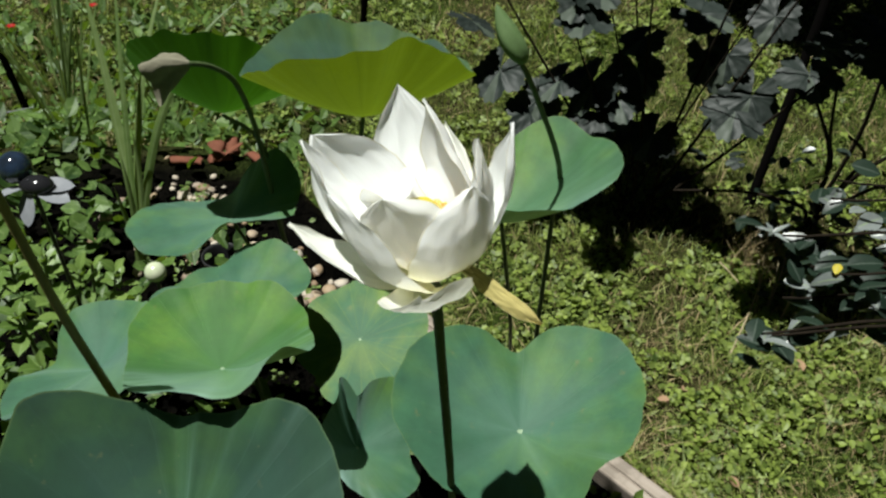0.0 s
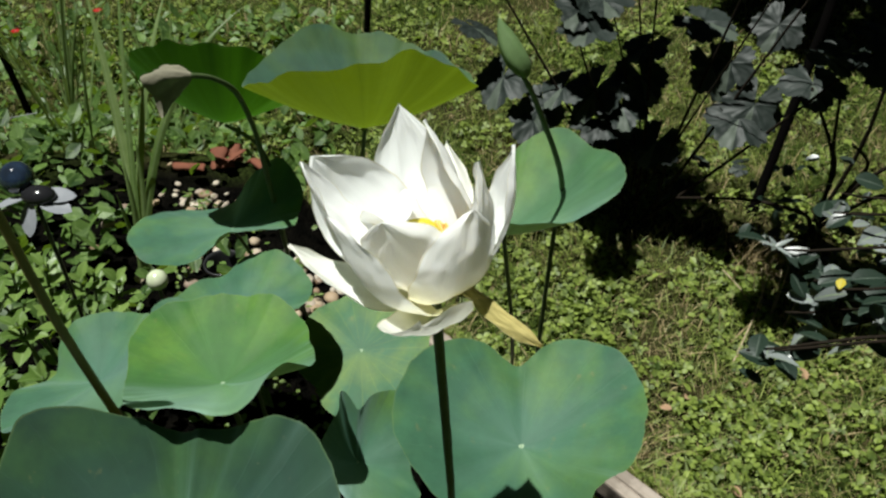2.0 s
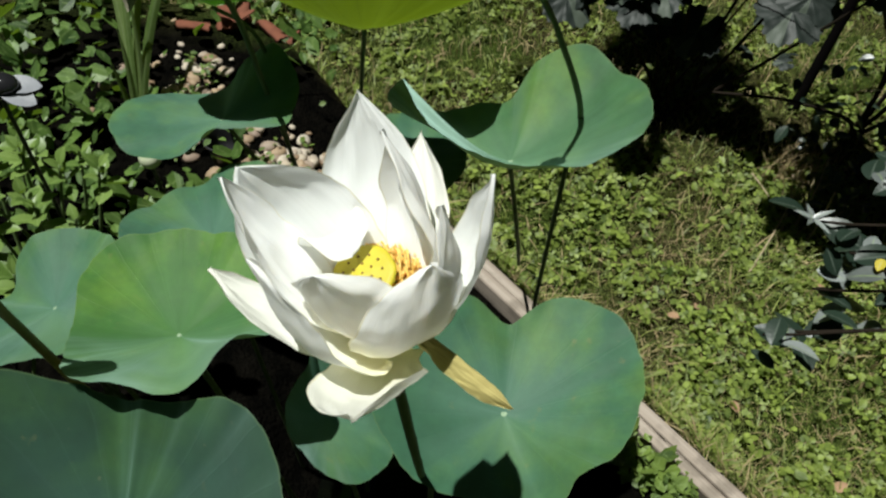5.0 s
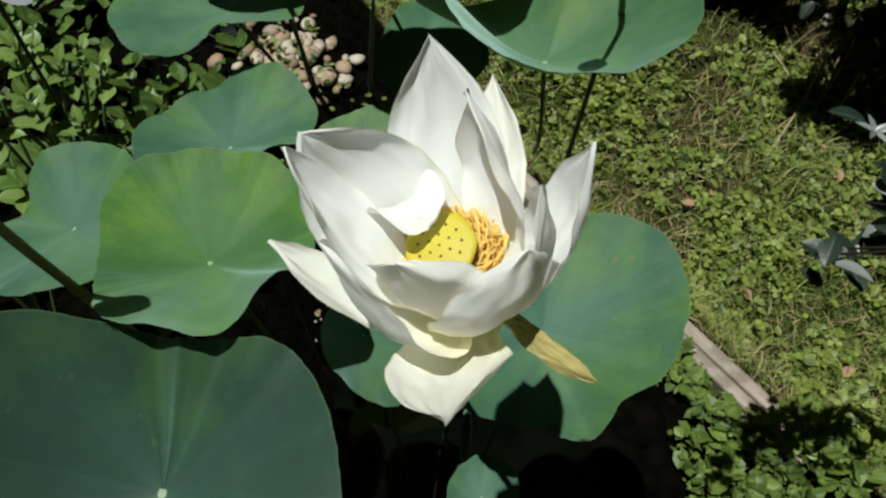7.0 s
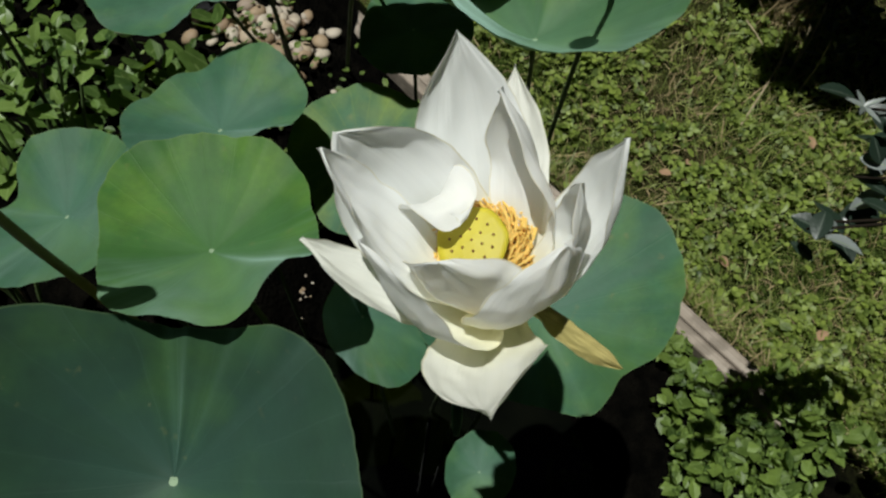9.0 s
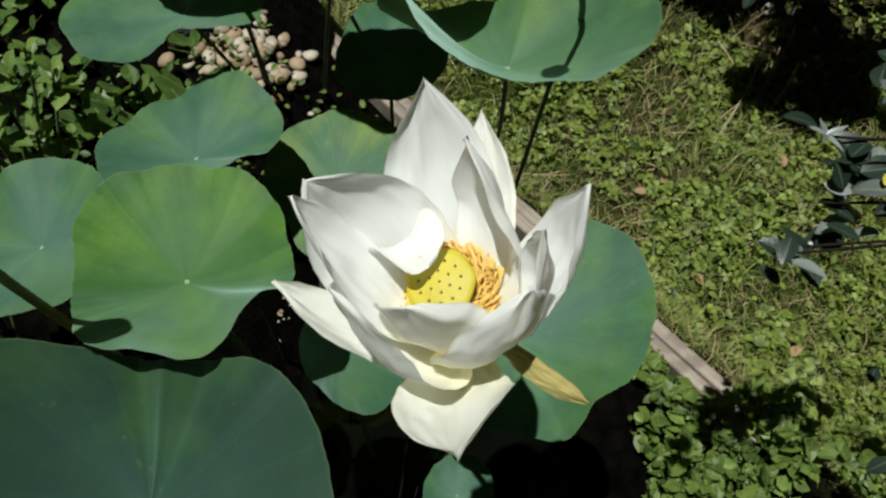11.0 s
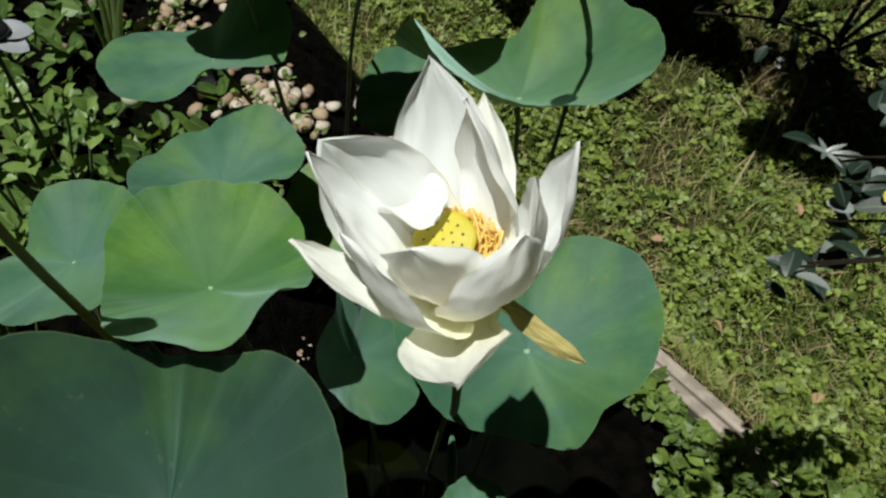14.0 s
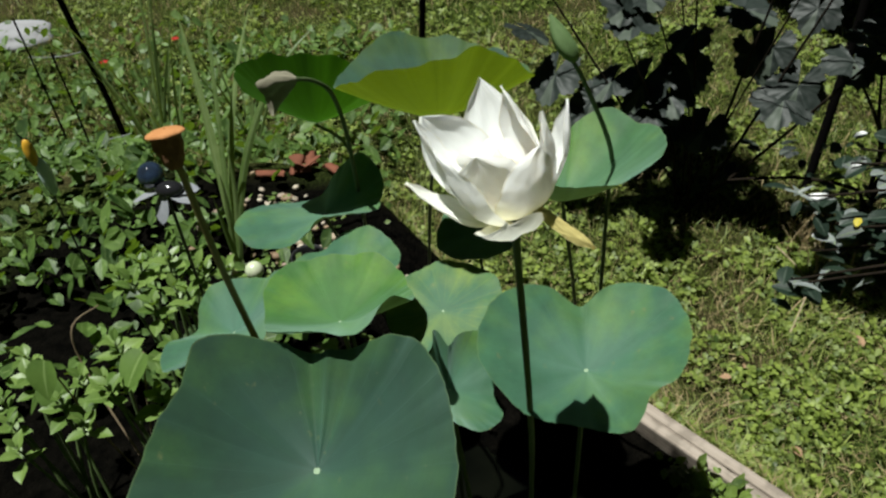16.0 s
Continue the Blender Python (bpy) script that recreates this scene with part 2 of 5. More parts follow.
def axis(lo, hi, step, far):
    """Even steps over the garden, then growing steps to the horizon."""
    v = [lo + step * i for i in range(int((hi - lo) / step) + 1)]
    w = step
    while v[-1] < far:
        w *= 1.35
        v.append(v[-1] + w)
    w = step
    while v[0] > -far:
        w *= 1.35
        v.insert(0, v[0] - w)
    return v


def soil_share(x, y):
    """1 on the planting soil round the pond, blackened for the leaves' shade, 0 on the lawn."""
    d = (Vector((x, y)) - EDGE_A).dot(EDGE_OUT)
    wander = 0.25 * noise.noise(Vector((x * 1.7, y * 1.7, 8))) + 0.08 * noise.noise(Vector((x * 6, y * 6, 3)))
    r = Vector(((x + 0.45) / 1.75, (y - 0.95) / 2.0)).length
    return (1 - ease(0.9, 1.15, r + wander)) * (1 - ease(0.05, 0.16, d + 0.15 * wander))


m, n, l, b = material("garden earth", 1.0, 0, 0.02)
obj = n.new("ShaderNodeTexCoord").outputs["Object"]
blade = tex(n, l, 90, 6, obj)
patch = tex(n, l, 1.6, 4, obj)
green = ramp(n, l, blade, (0.35, (0.006, 0.010, 0.002)), (0.6, (0.045, 0.066, 0.014)), (0.78, (0.12, 0.14, 0.04)))
brown = ramp(n, l, blade, (0.35, (0.012, 0.010, 0.005)), (0.72, (0.085, 0.068, 0.032)))
turf = mix(n, l, ramp(n, l, patch, (0.45, (0, 0, 0)), (0.62, (0.8, 0.8, 0.8))), green, brown)
sward = ramp(n, l, blade, (0.3, (0.012, 0.022, 0.004)), (0.5, (0.042, 0.062, 0.011)), (0.72, (0.12, 0.13, 0.035)))
open_lawn = n.new("ShaderNodeAttribute")
open_lawn.attribute_name = "open_lawn"
turf = mix(n, l, open_lawn.outputs["Fac"], turf, mix(n, l, ramp(n, l, patch, (0.5, (0, 0, 0)), (0.68, (0.6, 0.6, 0.6))), sward, brown))
# Near black: the deep shade under the leaves is put into the soil's colour.
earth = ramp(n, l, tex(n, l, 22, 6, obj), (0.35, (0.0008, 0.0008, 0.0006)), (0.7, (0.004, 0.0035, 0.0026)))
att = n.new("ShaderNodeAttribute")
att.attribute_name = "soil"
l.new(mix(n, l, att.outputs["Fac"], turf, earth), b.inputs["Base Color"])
bump(n, l, b, blade, 1.0, 0.02)
EARTH = m

bm = bmesh.new()
soil = bm.verts.layers.float.new("soil")
mown = bm.verts.layers.float.new("open_lawn")
xs, ys = axis(-3.2, 3.4, 0.06, 600), axis(-1.6, 6.5, 0.06, 600)
vs = []
for y in ys:
    row = []
    for x in xs:
        v = bm.verts.new((x, y, ground_height(x, y)))
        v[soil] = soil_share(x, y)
        v[mown] = max(ease(0.55, 0.75, abs(x - 0.1) / (abs(y) + 1.4)), ease(0.3, -0.3, y), ease(6.0, 7.5, y))
        row.append(v)
    vs.append(row)
for j in range(len(ys) - 1):
    for i in range(len(xs) - 1):
        bm.faces.new((vs[j][i], vs[j][i + 1], vs[j + 1][i + 1], vs[j + 1][i]))
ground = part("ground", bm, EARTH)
tagged(ground, "sunlit garden ground, clover lawn and planting soil blackened to stand for leaf shade", "ground", kind="structure")

# ---- pond water ----
m, n, l, b = material("still dark water", 0.04, 0, 0.3)
obj = n.new("ShaderNodeTexCoord").outputs["Object"]
l.new(ramp(n, l, tex(n, l, 6, 4, obj), (0.3, (0.001, 0.0013, 0.001)), (0.7, (0.003, 0.0035, 0.0022))), b.inputs["Base Color"])
bump(n, l, b, tex(n, l, 9, 2, obj), 0.05, 0.004)
WATER = m
bm = grid(lambda u, v: Vector((0.02 + 0.54 * v * math.cos(math.tau * u), 0.82 + 0.74 * v * math.sin(math.tau * u), 0.305)), 48, 10, close=True)
tagged(part("pond_water", bm, WATER), "still black water of a small lotus pond", "water", kind="structure")

# ---- timber edging ----
mid = (EDGE_A + EDGE_B) / 2
half = (EDGE_B - EDGE_A).length / 2


def board_mesh(length, wide, high, seed):
    """A weathered board along x with worn edges, long cracks and split ends."""
    def fn(u, v):
        a = math.tau * (v + 0.125)
        c, s = math.cos(a), math.sin(a)
        k = 1 / max(abs(c), abs(s)) ** 0.86
        x = (u - 0.5) * length
        if u < 0.01 or u > 0.99:
            x += 0.008 * noise.noise(Vector((c * 3, s * 3, seed)))
        w = 1 + 0.04 * noise.noise(Vector((x * 3, v * 3, seed))) + 0.008 * noise.noise(Vector((x * 22, v * 9, seed + 5)))
        w -= 0.04 * math.exp(-((v - 0.12 - 0.02 * math.sin(x * 9 + seed)) / 0.008) ** 2) * ease(-0.1, 0.3, noise.noise(Vector((x * 3, seed, 0))))
        return Vector((x, wide * c * k * w, high * s * k * w))
    bm = grid(fn, 120, 48)
    bmesh.ops.remove_doubles(bm, verts=bm.verts, dist=1e-5)
    bmesh.ops.holes_fill(bm, edges=[e for e in bm.edges if e.is_boundary])
    return bm


m, n, l, b = material("weathered timber", 0.88, 0, 0.2)
obj = n.new("ShaderNodeTexCoord").outputs["Object"]
mp = n.new("ShaderNodeMapping")
mp.inputs["Scale"].default_value = (2.5, 130, 130)
l.new(obj, mp.inputs["Vector"])
grain = tex(n, l, 1.0, 6, mp.outputs[0])
tone = ramp(n, l, grain, (0.25, (0.18, 0.145, 0.115)), (0.48, (0.27, 0.225, 0.185)), (0.75, (0.35, 0.305, 0.26)))
dirt = ramp(n, l, tex(n, l, 16, 5, obj), (0.48, (0, 0, 0)), (0.62, (1, 1, 1)))
l.new(mix(n, l, calc(n, l, "MULTIPLY", dirt, 0.4), tone, (0.06, 0.05, 0.035)), b.inputs["Base Color"])
bump(n, l, b, grain, 0.6, 0.002)
TIMBER = m

edging = thing("timber_edging", (mid.x, mid.y, 0.31), "weathered grey-brown timber edging along the pond, cracked and overgrown", "garden edging")
edging.rotation_euler = (0, 0, math.atan2(EDGE_WAY.y, EDGE_WAY.x))
for way, y, z, length, turn in ((-1, -0.019, 0.047, 1.19, 0.003), (-1, 0.020, 0.042, 1.17, -0.002), (1, -0.020, 0.044, 0.96, -0.004), (1, 0.019, 0.048, 1.00, 0.003)):
    board = part("board", board_mesh(length, 0.0185, 0.044, way * 3 + y * 40), TIMBER, edging)
    board.location = (way * length / 2, y, z)
    board.rotation_euler = (0.05 * way, 0, turn)

# ---- lotus leaves ----
POND = 0.34


LEVEL = (0, 0, 0, 0, 0)
ROUND = (0, 0)


def lotus_leaf(at, tilt, radius, lift, lobes, mat, foot, label, waist=(), seed=0, folds=(), rim=(), reach=(), wild=1.0):
    """A peltate leaf on its stalk. tilt: the slope of its normal; lift: how the rim stands above the middle (even, 2 and 3 waves);
    lobes: waves of its outline; rim, reach: heights and radii of the rim at even turns; folds: turn, height and breadth of pleats."""
    at = Vector(at)
    n = Vector((tilt[0], tilt[1], 1)).normalized()
    u = Vector((0, 1, 0)).cross(n).normalized()
    w = n.cross(u)

    def round_about(values, th):
        k = th / math.tau * len(values)
        i = int(k)
        f = k - i
        p = [values[(i + j) % len(values)] for j in (-1, 0, 1, 2)]
        return 0.5 * (2 * p[1] + (p[2] - p[0]) * f + (2 * p[0] - 5 * p[1] + 4 * p[2] - p[3]) * f * f + (3 * p[1] - p[0] - 3 * p[2] + p[3]) * f ** 3)

    def wave(th, often, k):
        return noise.noise(Vector((often * math.cos(th), often * math.sin(th), seed + k)))

    def at_polar(a, s):
        th = math.tau * a
        r = 1 + sum(lobes[2 * k] * math.cos((k + 1) * th) + lobes[2 * k + 1] * math.sin((k + 1) * th) for k in range(len(lobes) // 2))
        r *= 1 + s * (wild * (0.010 * math.sin(11 * th + seed) + 0.030 * wave(th, 3.5, 0)) + 0.012 * wave(th, 9, 0) + 0.006 * wave(th, 24, 5))
        h = lift[0] + lift[1] * math.cos(2 * th) + lift[2] * math.sin(2 * th) + lift[3] * math.cos(3 * th) + lift[4] * math.sin(3 * th)
        h *= s ** 1.5
        if reach:
            r *= round_about(reach, th)
        if rim:
            h += round_about(rim, th) * s ** 1.4 + wild * 0.07 * s ** 3 * wave(th, 3.2, 0)
        h += 0.007 * s ** 5 * math.sin(21 * th / 2 + seed) + wild * 0.05 * s * s * wave(th, 2, 7) + 0.018 * s ** 6 * wave(th, 7, 2)
        h += 0.004 * s * (1 - s) * abs(math.sin(10.5 * th))
        h += 0.010 * s * noise.noise(Vector((r * s * 3.5 * math.cos(th), r * s * 3.5 * math.sin(th), seed + 3)))
        for way, high, wide in folds:
            k = (th - way + math.pi) % math.tau - math.pi
            h += high * s * (1 - 0.35 * s) * math.exp(-(k / wide) ** 2)
        return at + radius * (r * s * (u * math.cos(th) + w * math.sin(th)) + h * n)

    leaf = thing("lotus_leaf", at, label, "lotus leaf", "lotus leaves of the pond")
    bm = grid(lambda a, v: at_polar(a, max(v, 0.0003) ** 0.8) - at, 240, 30, close=True)
    part("blade", bm, mat, leaf)
    pts = [Vector(foot), *[Vector(q) for q in waist], at - n * 0.004]
    part("stalk", shift(tube(pts, 0.0055, 0.004, 8, 30, 0.12, seed), at), STALK, leaf)
    return leaf


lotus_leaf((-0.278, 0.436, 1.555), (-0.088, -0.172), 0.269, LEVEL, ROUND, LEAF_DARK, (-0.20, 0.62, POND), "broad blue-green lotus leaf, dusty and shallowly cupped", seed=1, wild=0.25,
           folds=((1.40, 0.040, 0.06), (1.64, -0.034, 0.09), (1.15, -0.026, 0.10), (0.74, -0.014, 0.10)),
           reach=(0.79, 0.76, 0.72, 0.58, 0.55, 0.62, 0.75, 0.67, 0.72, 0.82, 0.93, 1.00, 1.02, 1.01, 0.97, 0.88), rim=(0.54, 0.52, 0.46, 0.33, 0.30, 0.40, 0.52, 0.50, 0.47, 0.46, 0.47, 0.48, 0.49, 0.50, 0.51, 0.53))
lotus_leaf((-0.269, 0.680, 1.604), (-0.050, 0.356), 0.130, LEVEL, ROUND, LEAF_LIME, (-0.20, 0.85, POND), "fresh yellow-green lotus leaf with a pale middle", seed=2, wild=0.25,
           reach=(0.94, 0.91, 1.00, 1.02, 1.01, 1.08, 1.17, 1.07, 0.92, 0.90, 0.98, 1.16, 1.18, 1.25, 1.08, 1.07), rim=(0.33, 0.30, 0.34, 0.52, 0.49, 0.49, 0.45, 0.37, 0.24, 0.18, 0.26, 0.42, 0.46, 0.42, 0.62, 0.43))
lotus_leaf((-0.339, 0.976, 1.410), (-0.163, 0.247), 0.136, LEVEL, ROUND, LEAF_BLUE, (-0.30, 1.05, POND), "rounded grey-green lotus leaf behind a fresher one", seed=3, wild=0.25,
           reach=(0.87, 1.03, 1.06, 1.06, 1.01, 0.92, 0.93, 0.90, 0.95, 0.97, 0.99, 0.99, 0.96, 0.88, 0.79, 0.75), rim=(0.11, 0.13, 0.29, 0.43, 0.40, 0.22, 0.26, 0.24, 0.36, 0.36, 0.34, 0.34, 0.36, 0.38, 0.38, 0.27))
lotus_leaf((-0.490, 0.773, 1.488), (-0.430, 0.194), 0.133, LEVEL, ROUND, LEAF_BLUE, (-0.42, 0.9, POND), "blue-green lotus leaf with a small brown spot", seed=4, wild=0.25,
           reach=(0.94, 0.89, 0.87, 0.91, 0.94, 0.89, 0.85, 0.81, 0.90, 0.97, 1.03, 0.96, 1.01, 1.03, 1.11, 1.00), rim=(0.30, 0.27, 0.24, 0.23, 0.27, 0.42, 0.34, 0.06, 0.21, 0.25, 0.18, 0.26, 0.27, 0.22, 0.14, 0.29))
lotus_leaf((0.130, 0.685, 1.468), (0.047, -0.201), 0.154, LEVEL, ROUND, LEAF_BLUE, (0.14, 0.80, POND), "large notched blue-green lotus leaf under the flower", seed=5, wild=0.25,
           reach=(1.02, 1.18, 1.28, 1.20, 0.80, 1.05, 1.20, 1.23, 1.19, 1.05, 0.97, 0.84, 0.82, 0.92, 0.78, 0.92), rim=(0.50, 0.42, 0.28, 0.12, 0.06, 0.22, 0.33, 0.34, 0.32, 0.31, 0.31, 0.29, 0.25, 0.31, 0.50, 0.53))
lotus_leaf((0.124, 1.113, 1.504), (-0.160, 0.352), 0.164, LEVEL, ROUND, LEAF_PALE, (0.27, 1.80, POND), "cupped lotus leaf with a wavy raised rim", waist=((0.20, 1.40, 0.95),), seed=6, wild=0.25,
           reach=(1.30, 1.17, 1.05, 0.81, 0.73, 0.88, 1.06, 1.20, 1.14, 0.98, 1.05, 1.11, 1.09, 1.03, 1.17, 1.33), rim=(0.69, 0.72, 0.88, 0.77, 0.37, 0.28, 0.23, 0.40, 0.72, 1.02, 0.91, 0.69, 0.53, 0.41, 0.40, 0.55))
lotus_leaf((-0.103, 0.681, 1.430), (0.390, 0.002), 0.098, LEVEL, ROUND, LEAF_BLUE, (-0.05, 0.80, POND), "small half-shaded lotus leaf low in the pond", seed=7, wild=0.25,
           reach=(0.79, 0.84, 0.98, 1.03, 0.82, 0.55, 0.78, 0.61, 0.65, 0.76, 0.84, 0.88, 1.00, 1.09, 1.06, 1.02), rim=(0.11, 0.28, 0.48, 0.63, 0.62, 0.54, 0.80, 0.77, 0.64, 0.54, 0.47, 0.42, 0.39, 0.31, 0.21, 0.14))
lotus_leaf((-0.136, 1.051, 1.252), (-0.051, -0.214), 0.130, LEVEL, ROUND, LEAF_VEINED, (-0.12, 1.0, POND), "lotus leaf with yellowing veins", seed=8, wild=0.3,
           reach=(1.01, 1.08, 1.08, 1.03, 1.07, 1.01, 1.03, 1.02, 0.99, 0.95, 0.88, 1.08, 1.11, 1.08, 1.05, 1.02), rim=(0.10, 0.10, 0.06, 0.02, 0.02, -0.02, 0.02, 0.02, 0.02, 0.01, 0.02, 0.03, 0.03, 0.04, 0.05, 0.08))
lotus_leaf((-0.132, 1.290, 1.605), (0, 0.02), 0.180, LEVEL, ROUND, LEAF_TALL, (-0.27, 1.96, POND), "tall cupped lotus leaf, blue-green inside, backlit yellow-green below", waist=((-0.2, 1.62, 1.1),), seed=9,
           rim=(0.50, 0.58, 0.60, 0.70, 0.50, 0.95, 1.18, 1.20), reach=(1.14, 0.96, 0.94, 1.0, 1.18, 0.98, 0.95, 0.98))
lotus_leaf((-0.440, 1.450, 1.505), (0.0, 0.42), 0.185, LEVEL, ROUND, LEAF_DEEP, (-0.44, 1.93, POND), "tall tilted lotus leaf beside a withered one, backlit deep green", waist=((-0.405, 1.68, 0.95), (-0.385, 1.53, 1.36)), seed=10,
           rim=(0.42, 0.15, 0.08, 0.15, 0.50, 0.88, 0.95, 0.80), reach=(0.85, 0.85, 0.80, 0.80, 0.95, 0.95, 0.85, 0.85))
lotus_leaf((-0.452, 1.403, 1.259), (-0.33, 0.10), 0.162, (0.17, 0.01, 0.08, -0.18, 0.04), (-0.13, 0.13, 0.23, 0.07, -0.06, -0.01, -0.01, 0), LEAF_BLUE,
           (-0.40, 1.86, POND), "lotus leaf shaded by the leaves above it", seed=11)
lotus_leaf((-0.060, 1.400, 1.190), (0.02, 0.02), 0.122, (0.14, 0.03, -0.03, 0.02, 0.02), (0.04, 0, -0.10, 0.05, 0.04, -0.04, 0, 0), LEAF_BLUE, (-0.02, 1.60, POND), "lotus leaf in the full shade of a taller one", seed=17)

# ---- the flower ----
HEART = Vector((0.004, 0.478, 1.962))


def petal_width(v, width, blunt, foot):
    """Half the breadth of a petal at v along it: widest past its middle, with a short point."""
    return 0.5 * width * (foot * (1 - v) ** 3 + math.sin(math.pi * v ** 1.15) ** blunt) * (1 - 0.45 * max(0, (v - 0.8) / 0.2) ** 1.5)


def petal(tip, width, mat, flower, back, bulge=0.02, cup=0.3, spread=0.010, twist=0.0, label="", crease=0.0, blunt=0.9, lift=0.0, foot=0.3):
    """One petal from the flower's base to its tip. back: the way its outer face looks; bulge: how far it bellies out that way;
    cup: how much its edges bend inwards; crease: a fold along its middle; foot: the breadth of its foot."""
    tip, back = Vector(tip), Vector((*back, 0)).normalized()
    b0 = HEART + back * spread + Vector((0, 0, lift))
    span = tip - b0
    run = span.normalized()
    out = (back - run * back.dot(run)).normalized()
    pts = (b0, b0 + span * 0.22 + out * bulge * 1.5, b0 + span * 0.70 + out * bulge * 1.15, tip)

    def at(u, v):
        c = bez(pts, v)
        d = (bez(pts, min(v + 0.02, 1)) - bez(pts, max(v - 0.02, 0))).normalized()
        side = Vector((-back.y, back.x, 0))
        side = (side - d * side.dot(d)).normalized()
        side = Matrix.Rotation(twist * v, 3, d) @ side
        inward = d.cross(side)
        if inward.dot(out) > 0:
            inward = -inward
        x = 2 * u - 1
        w = petal_width(v, width, blunt, foot)
        p = c + side * (x * w * (1 - 0.2 * cup * x * x)) + inward * (w * (cup * x * x + crease * abs(x)))
        p += inward * (0.0040 * noise.noise(Vector((x * 1.7, v * 3.1, tip.x * 90))) + 0.0012 * noise.noise(Vector((x * 5, v * 9, tip.y * 90))))
        rim = abs(x) ** 4
        p += inward * (0.0011 * abs(x) ** 3 * math.sin(v * 17 + tip.y * 60) + rim * 0.0016 * noise.noise(Vector((v * 9, x, tip.x * 50))))
        p += side * x * 0.0012 * rim * noise.noise(Vector((v * 14, tip.y * 70, x)))
        p += inward * 0.00012 * math.sin(x * 26 + 3 * noise.noise(Vector((v * 4, x * 2, tip.y * 30)))) * (1 - abs(x))
        return p - HEART

    return part("petal", grid(at, 36, 40), mat, flower, label)


def folded_petal(pts, across, width, mat, flower, cup=0.2):
    """A petal that bends over along the curve pts; across: the way of its breadth."""
    across = Vector(across).normalized()

    def at(u, v):
        c = spline(pts, v)
        d = (spline(pts, min(v + 0.03, 1)) - spline(pts, max(v - 0.03, 0))).normalized()
        side = (across - d * across.dot(d)).normalized()
        up = side.cross(d)
        x = 2 * u - 1
        w = 0.5 * width * (0.3 + 0.7 * ease(0, 0.5, v)) * max(0.0, 1 - max(0.0, (v - 0.55) / 0.45) ** 2.5) ** 0.5
        return c + side * x * w + d * (0.004 * v ** 3 * math.sin(4.2 * x - 0.6)) - up * (w * cup * x * x) + up * 0.0015 * noise.noise(Vector((x * 2, v * 4, 3))) - HEART

    return part("petal", grid(at, 18, 28), mat, flower)


lotus = thing("lotus_flower", HEART, "open white lotus flower with a yellow heart, tall stalk", "lotus flower")
petal((-0.031, 0.603, 2.073), 0.074, PETAL, lotus, (-0.15, 1), 0.018, 0.24, lift=0.006, blunt=0.8)
petal((-0.094, 0.528, 2.069), 0.086, PETAL, lotus, (-0.62, 0.80), 0.016, 0.30, lift=0.010, blunt=0.66)
petal((-0.101, 0.516, 2.072), 0.052, PETAL, lotus, (-1, 0.0), 0.014, 0.36, lift=0.014, blunt=0.7)
petal((-0.114, 0.496, 2.006), 0.040, PETAL_CREAM, lotus, (-1, -0.15), 0.013, 0.35, blunt=0.8)
petal((0.060, 0.526, 2.085), 0.058, PETAL, lotus, (1, 0.15), 0.020, 0.42, lift=0.008, blunt=0.72)
petal((-0.006, 0.388, 2.032), 0.072, PETAL_CREAM, lotus, (0.0, -1), 0.017, 0.30, 0.002, twist=0.50, crease=0.18, blunt=1.35, lift=-0.006, foot=0.75)
petal((0.090, 0.447, 1.945), 0.018, PETAL_FADED, lotus, (1, -0.3), 0.005, 0.6, spread=0.020, lift=0.026, label="withered drooping outer petal", crease=0.5, blunt=0.6)
petal((0.011, 0.622, 2.024), 0.050, PETAL_CREAM, lotus, (0.2, 1), 0.014, 0.3, lift=0.004)
petal((0.032, 0.491, 2.093), 0.046, PETAL, lotus, (1, 0.0), 0.024, 0.42, crease=0.3, lift=0.014, blunt=0.75)
petal((0.030, 0.470, 2.066), 0.076, PETAL, lotus, (0.66, -1), 0.018, 0.42, 0.006, blunt=0.50, lift=0.006, foot=0.6)
petal((-0.077, 0.469, 2.057), 0.074, PETAL, lotus, (-0.90, -0.65), 0.020, 0.40, 0.008, blunt=0.55, lift=0.004, foot=0.6)
petal((-0.036, 0.458, 2.062), 0.078, PETAL, lotus, (-0.15, -1), 0.010, 0.42, 0.004, blunt=0.45, lift=0.006, foot=0.6)
petal((-0.008, 0.547, 2.092), 0.060, PETAL, lotus, (0.8, 0.6), 0.030, 0.36, crease=0.28, lift=0.012, blunt=0.75)
folded_petal(((-0.012, 0.495, 1.966), (-0.034, 0.518, 1.992), (-0.038, 0.522, 2.014), (-0.035, 0.518, 2.026), (-0.029, 0.509, 2.030), (-0.024, 0.503, 2.027)), (0.72, 0.69, 0.0), 0.043, PETAL, lotus, 0.38)

POD_TOP = Vector((-0.014, 0.497, 2.013))
pod_axis = Vector((-0.30, -0.20, 1)).normalized()
pod_turn = pod_axis.to_track_quat("Z", "Y").to_matrix().to_4x4()


def pod_point(u, v):
    a = math.tau * u
    if v < 0.2:
        k = v / 0.2
        r, z = 0.004 + 0.005 * k, -0.066 + 0.030 * k
    elif v < 0.6:
        k = (v - 0.2) / 0.4
        r, z = 0.009 + 0.0095 * k ** 0.8, -0.036 + 0.034 * k
    elif v < 0.72:
        k = (v - 0.6) / 0.12
        r, z = 0.0185 + 0.0012 * math.sin(math.pi * k), -0.002 + 0.003 * k
    else:
        k = (v - 0.72) / 0.28
        r, z = 0.0185 * (1 - k) + 0.0002, 0.001 + 0.0015 * k
    r *= 1.1 + 0.02 * math.sin(7 * a)
    return pod_turn @ Vector((r * math.cos(a), r * math.sin(a), z)) + POD_TOP - HEART


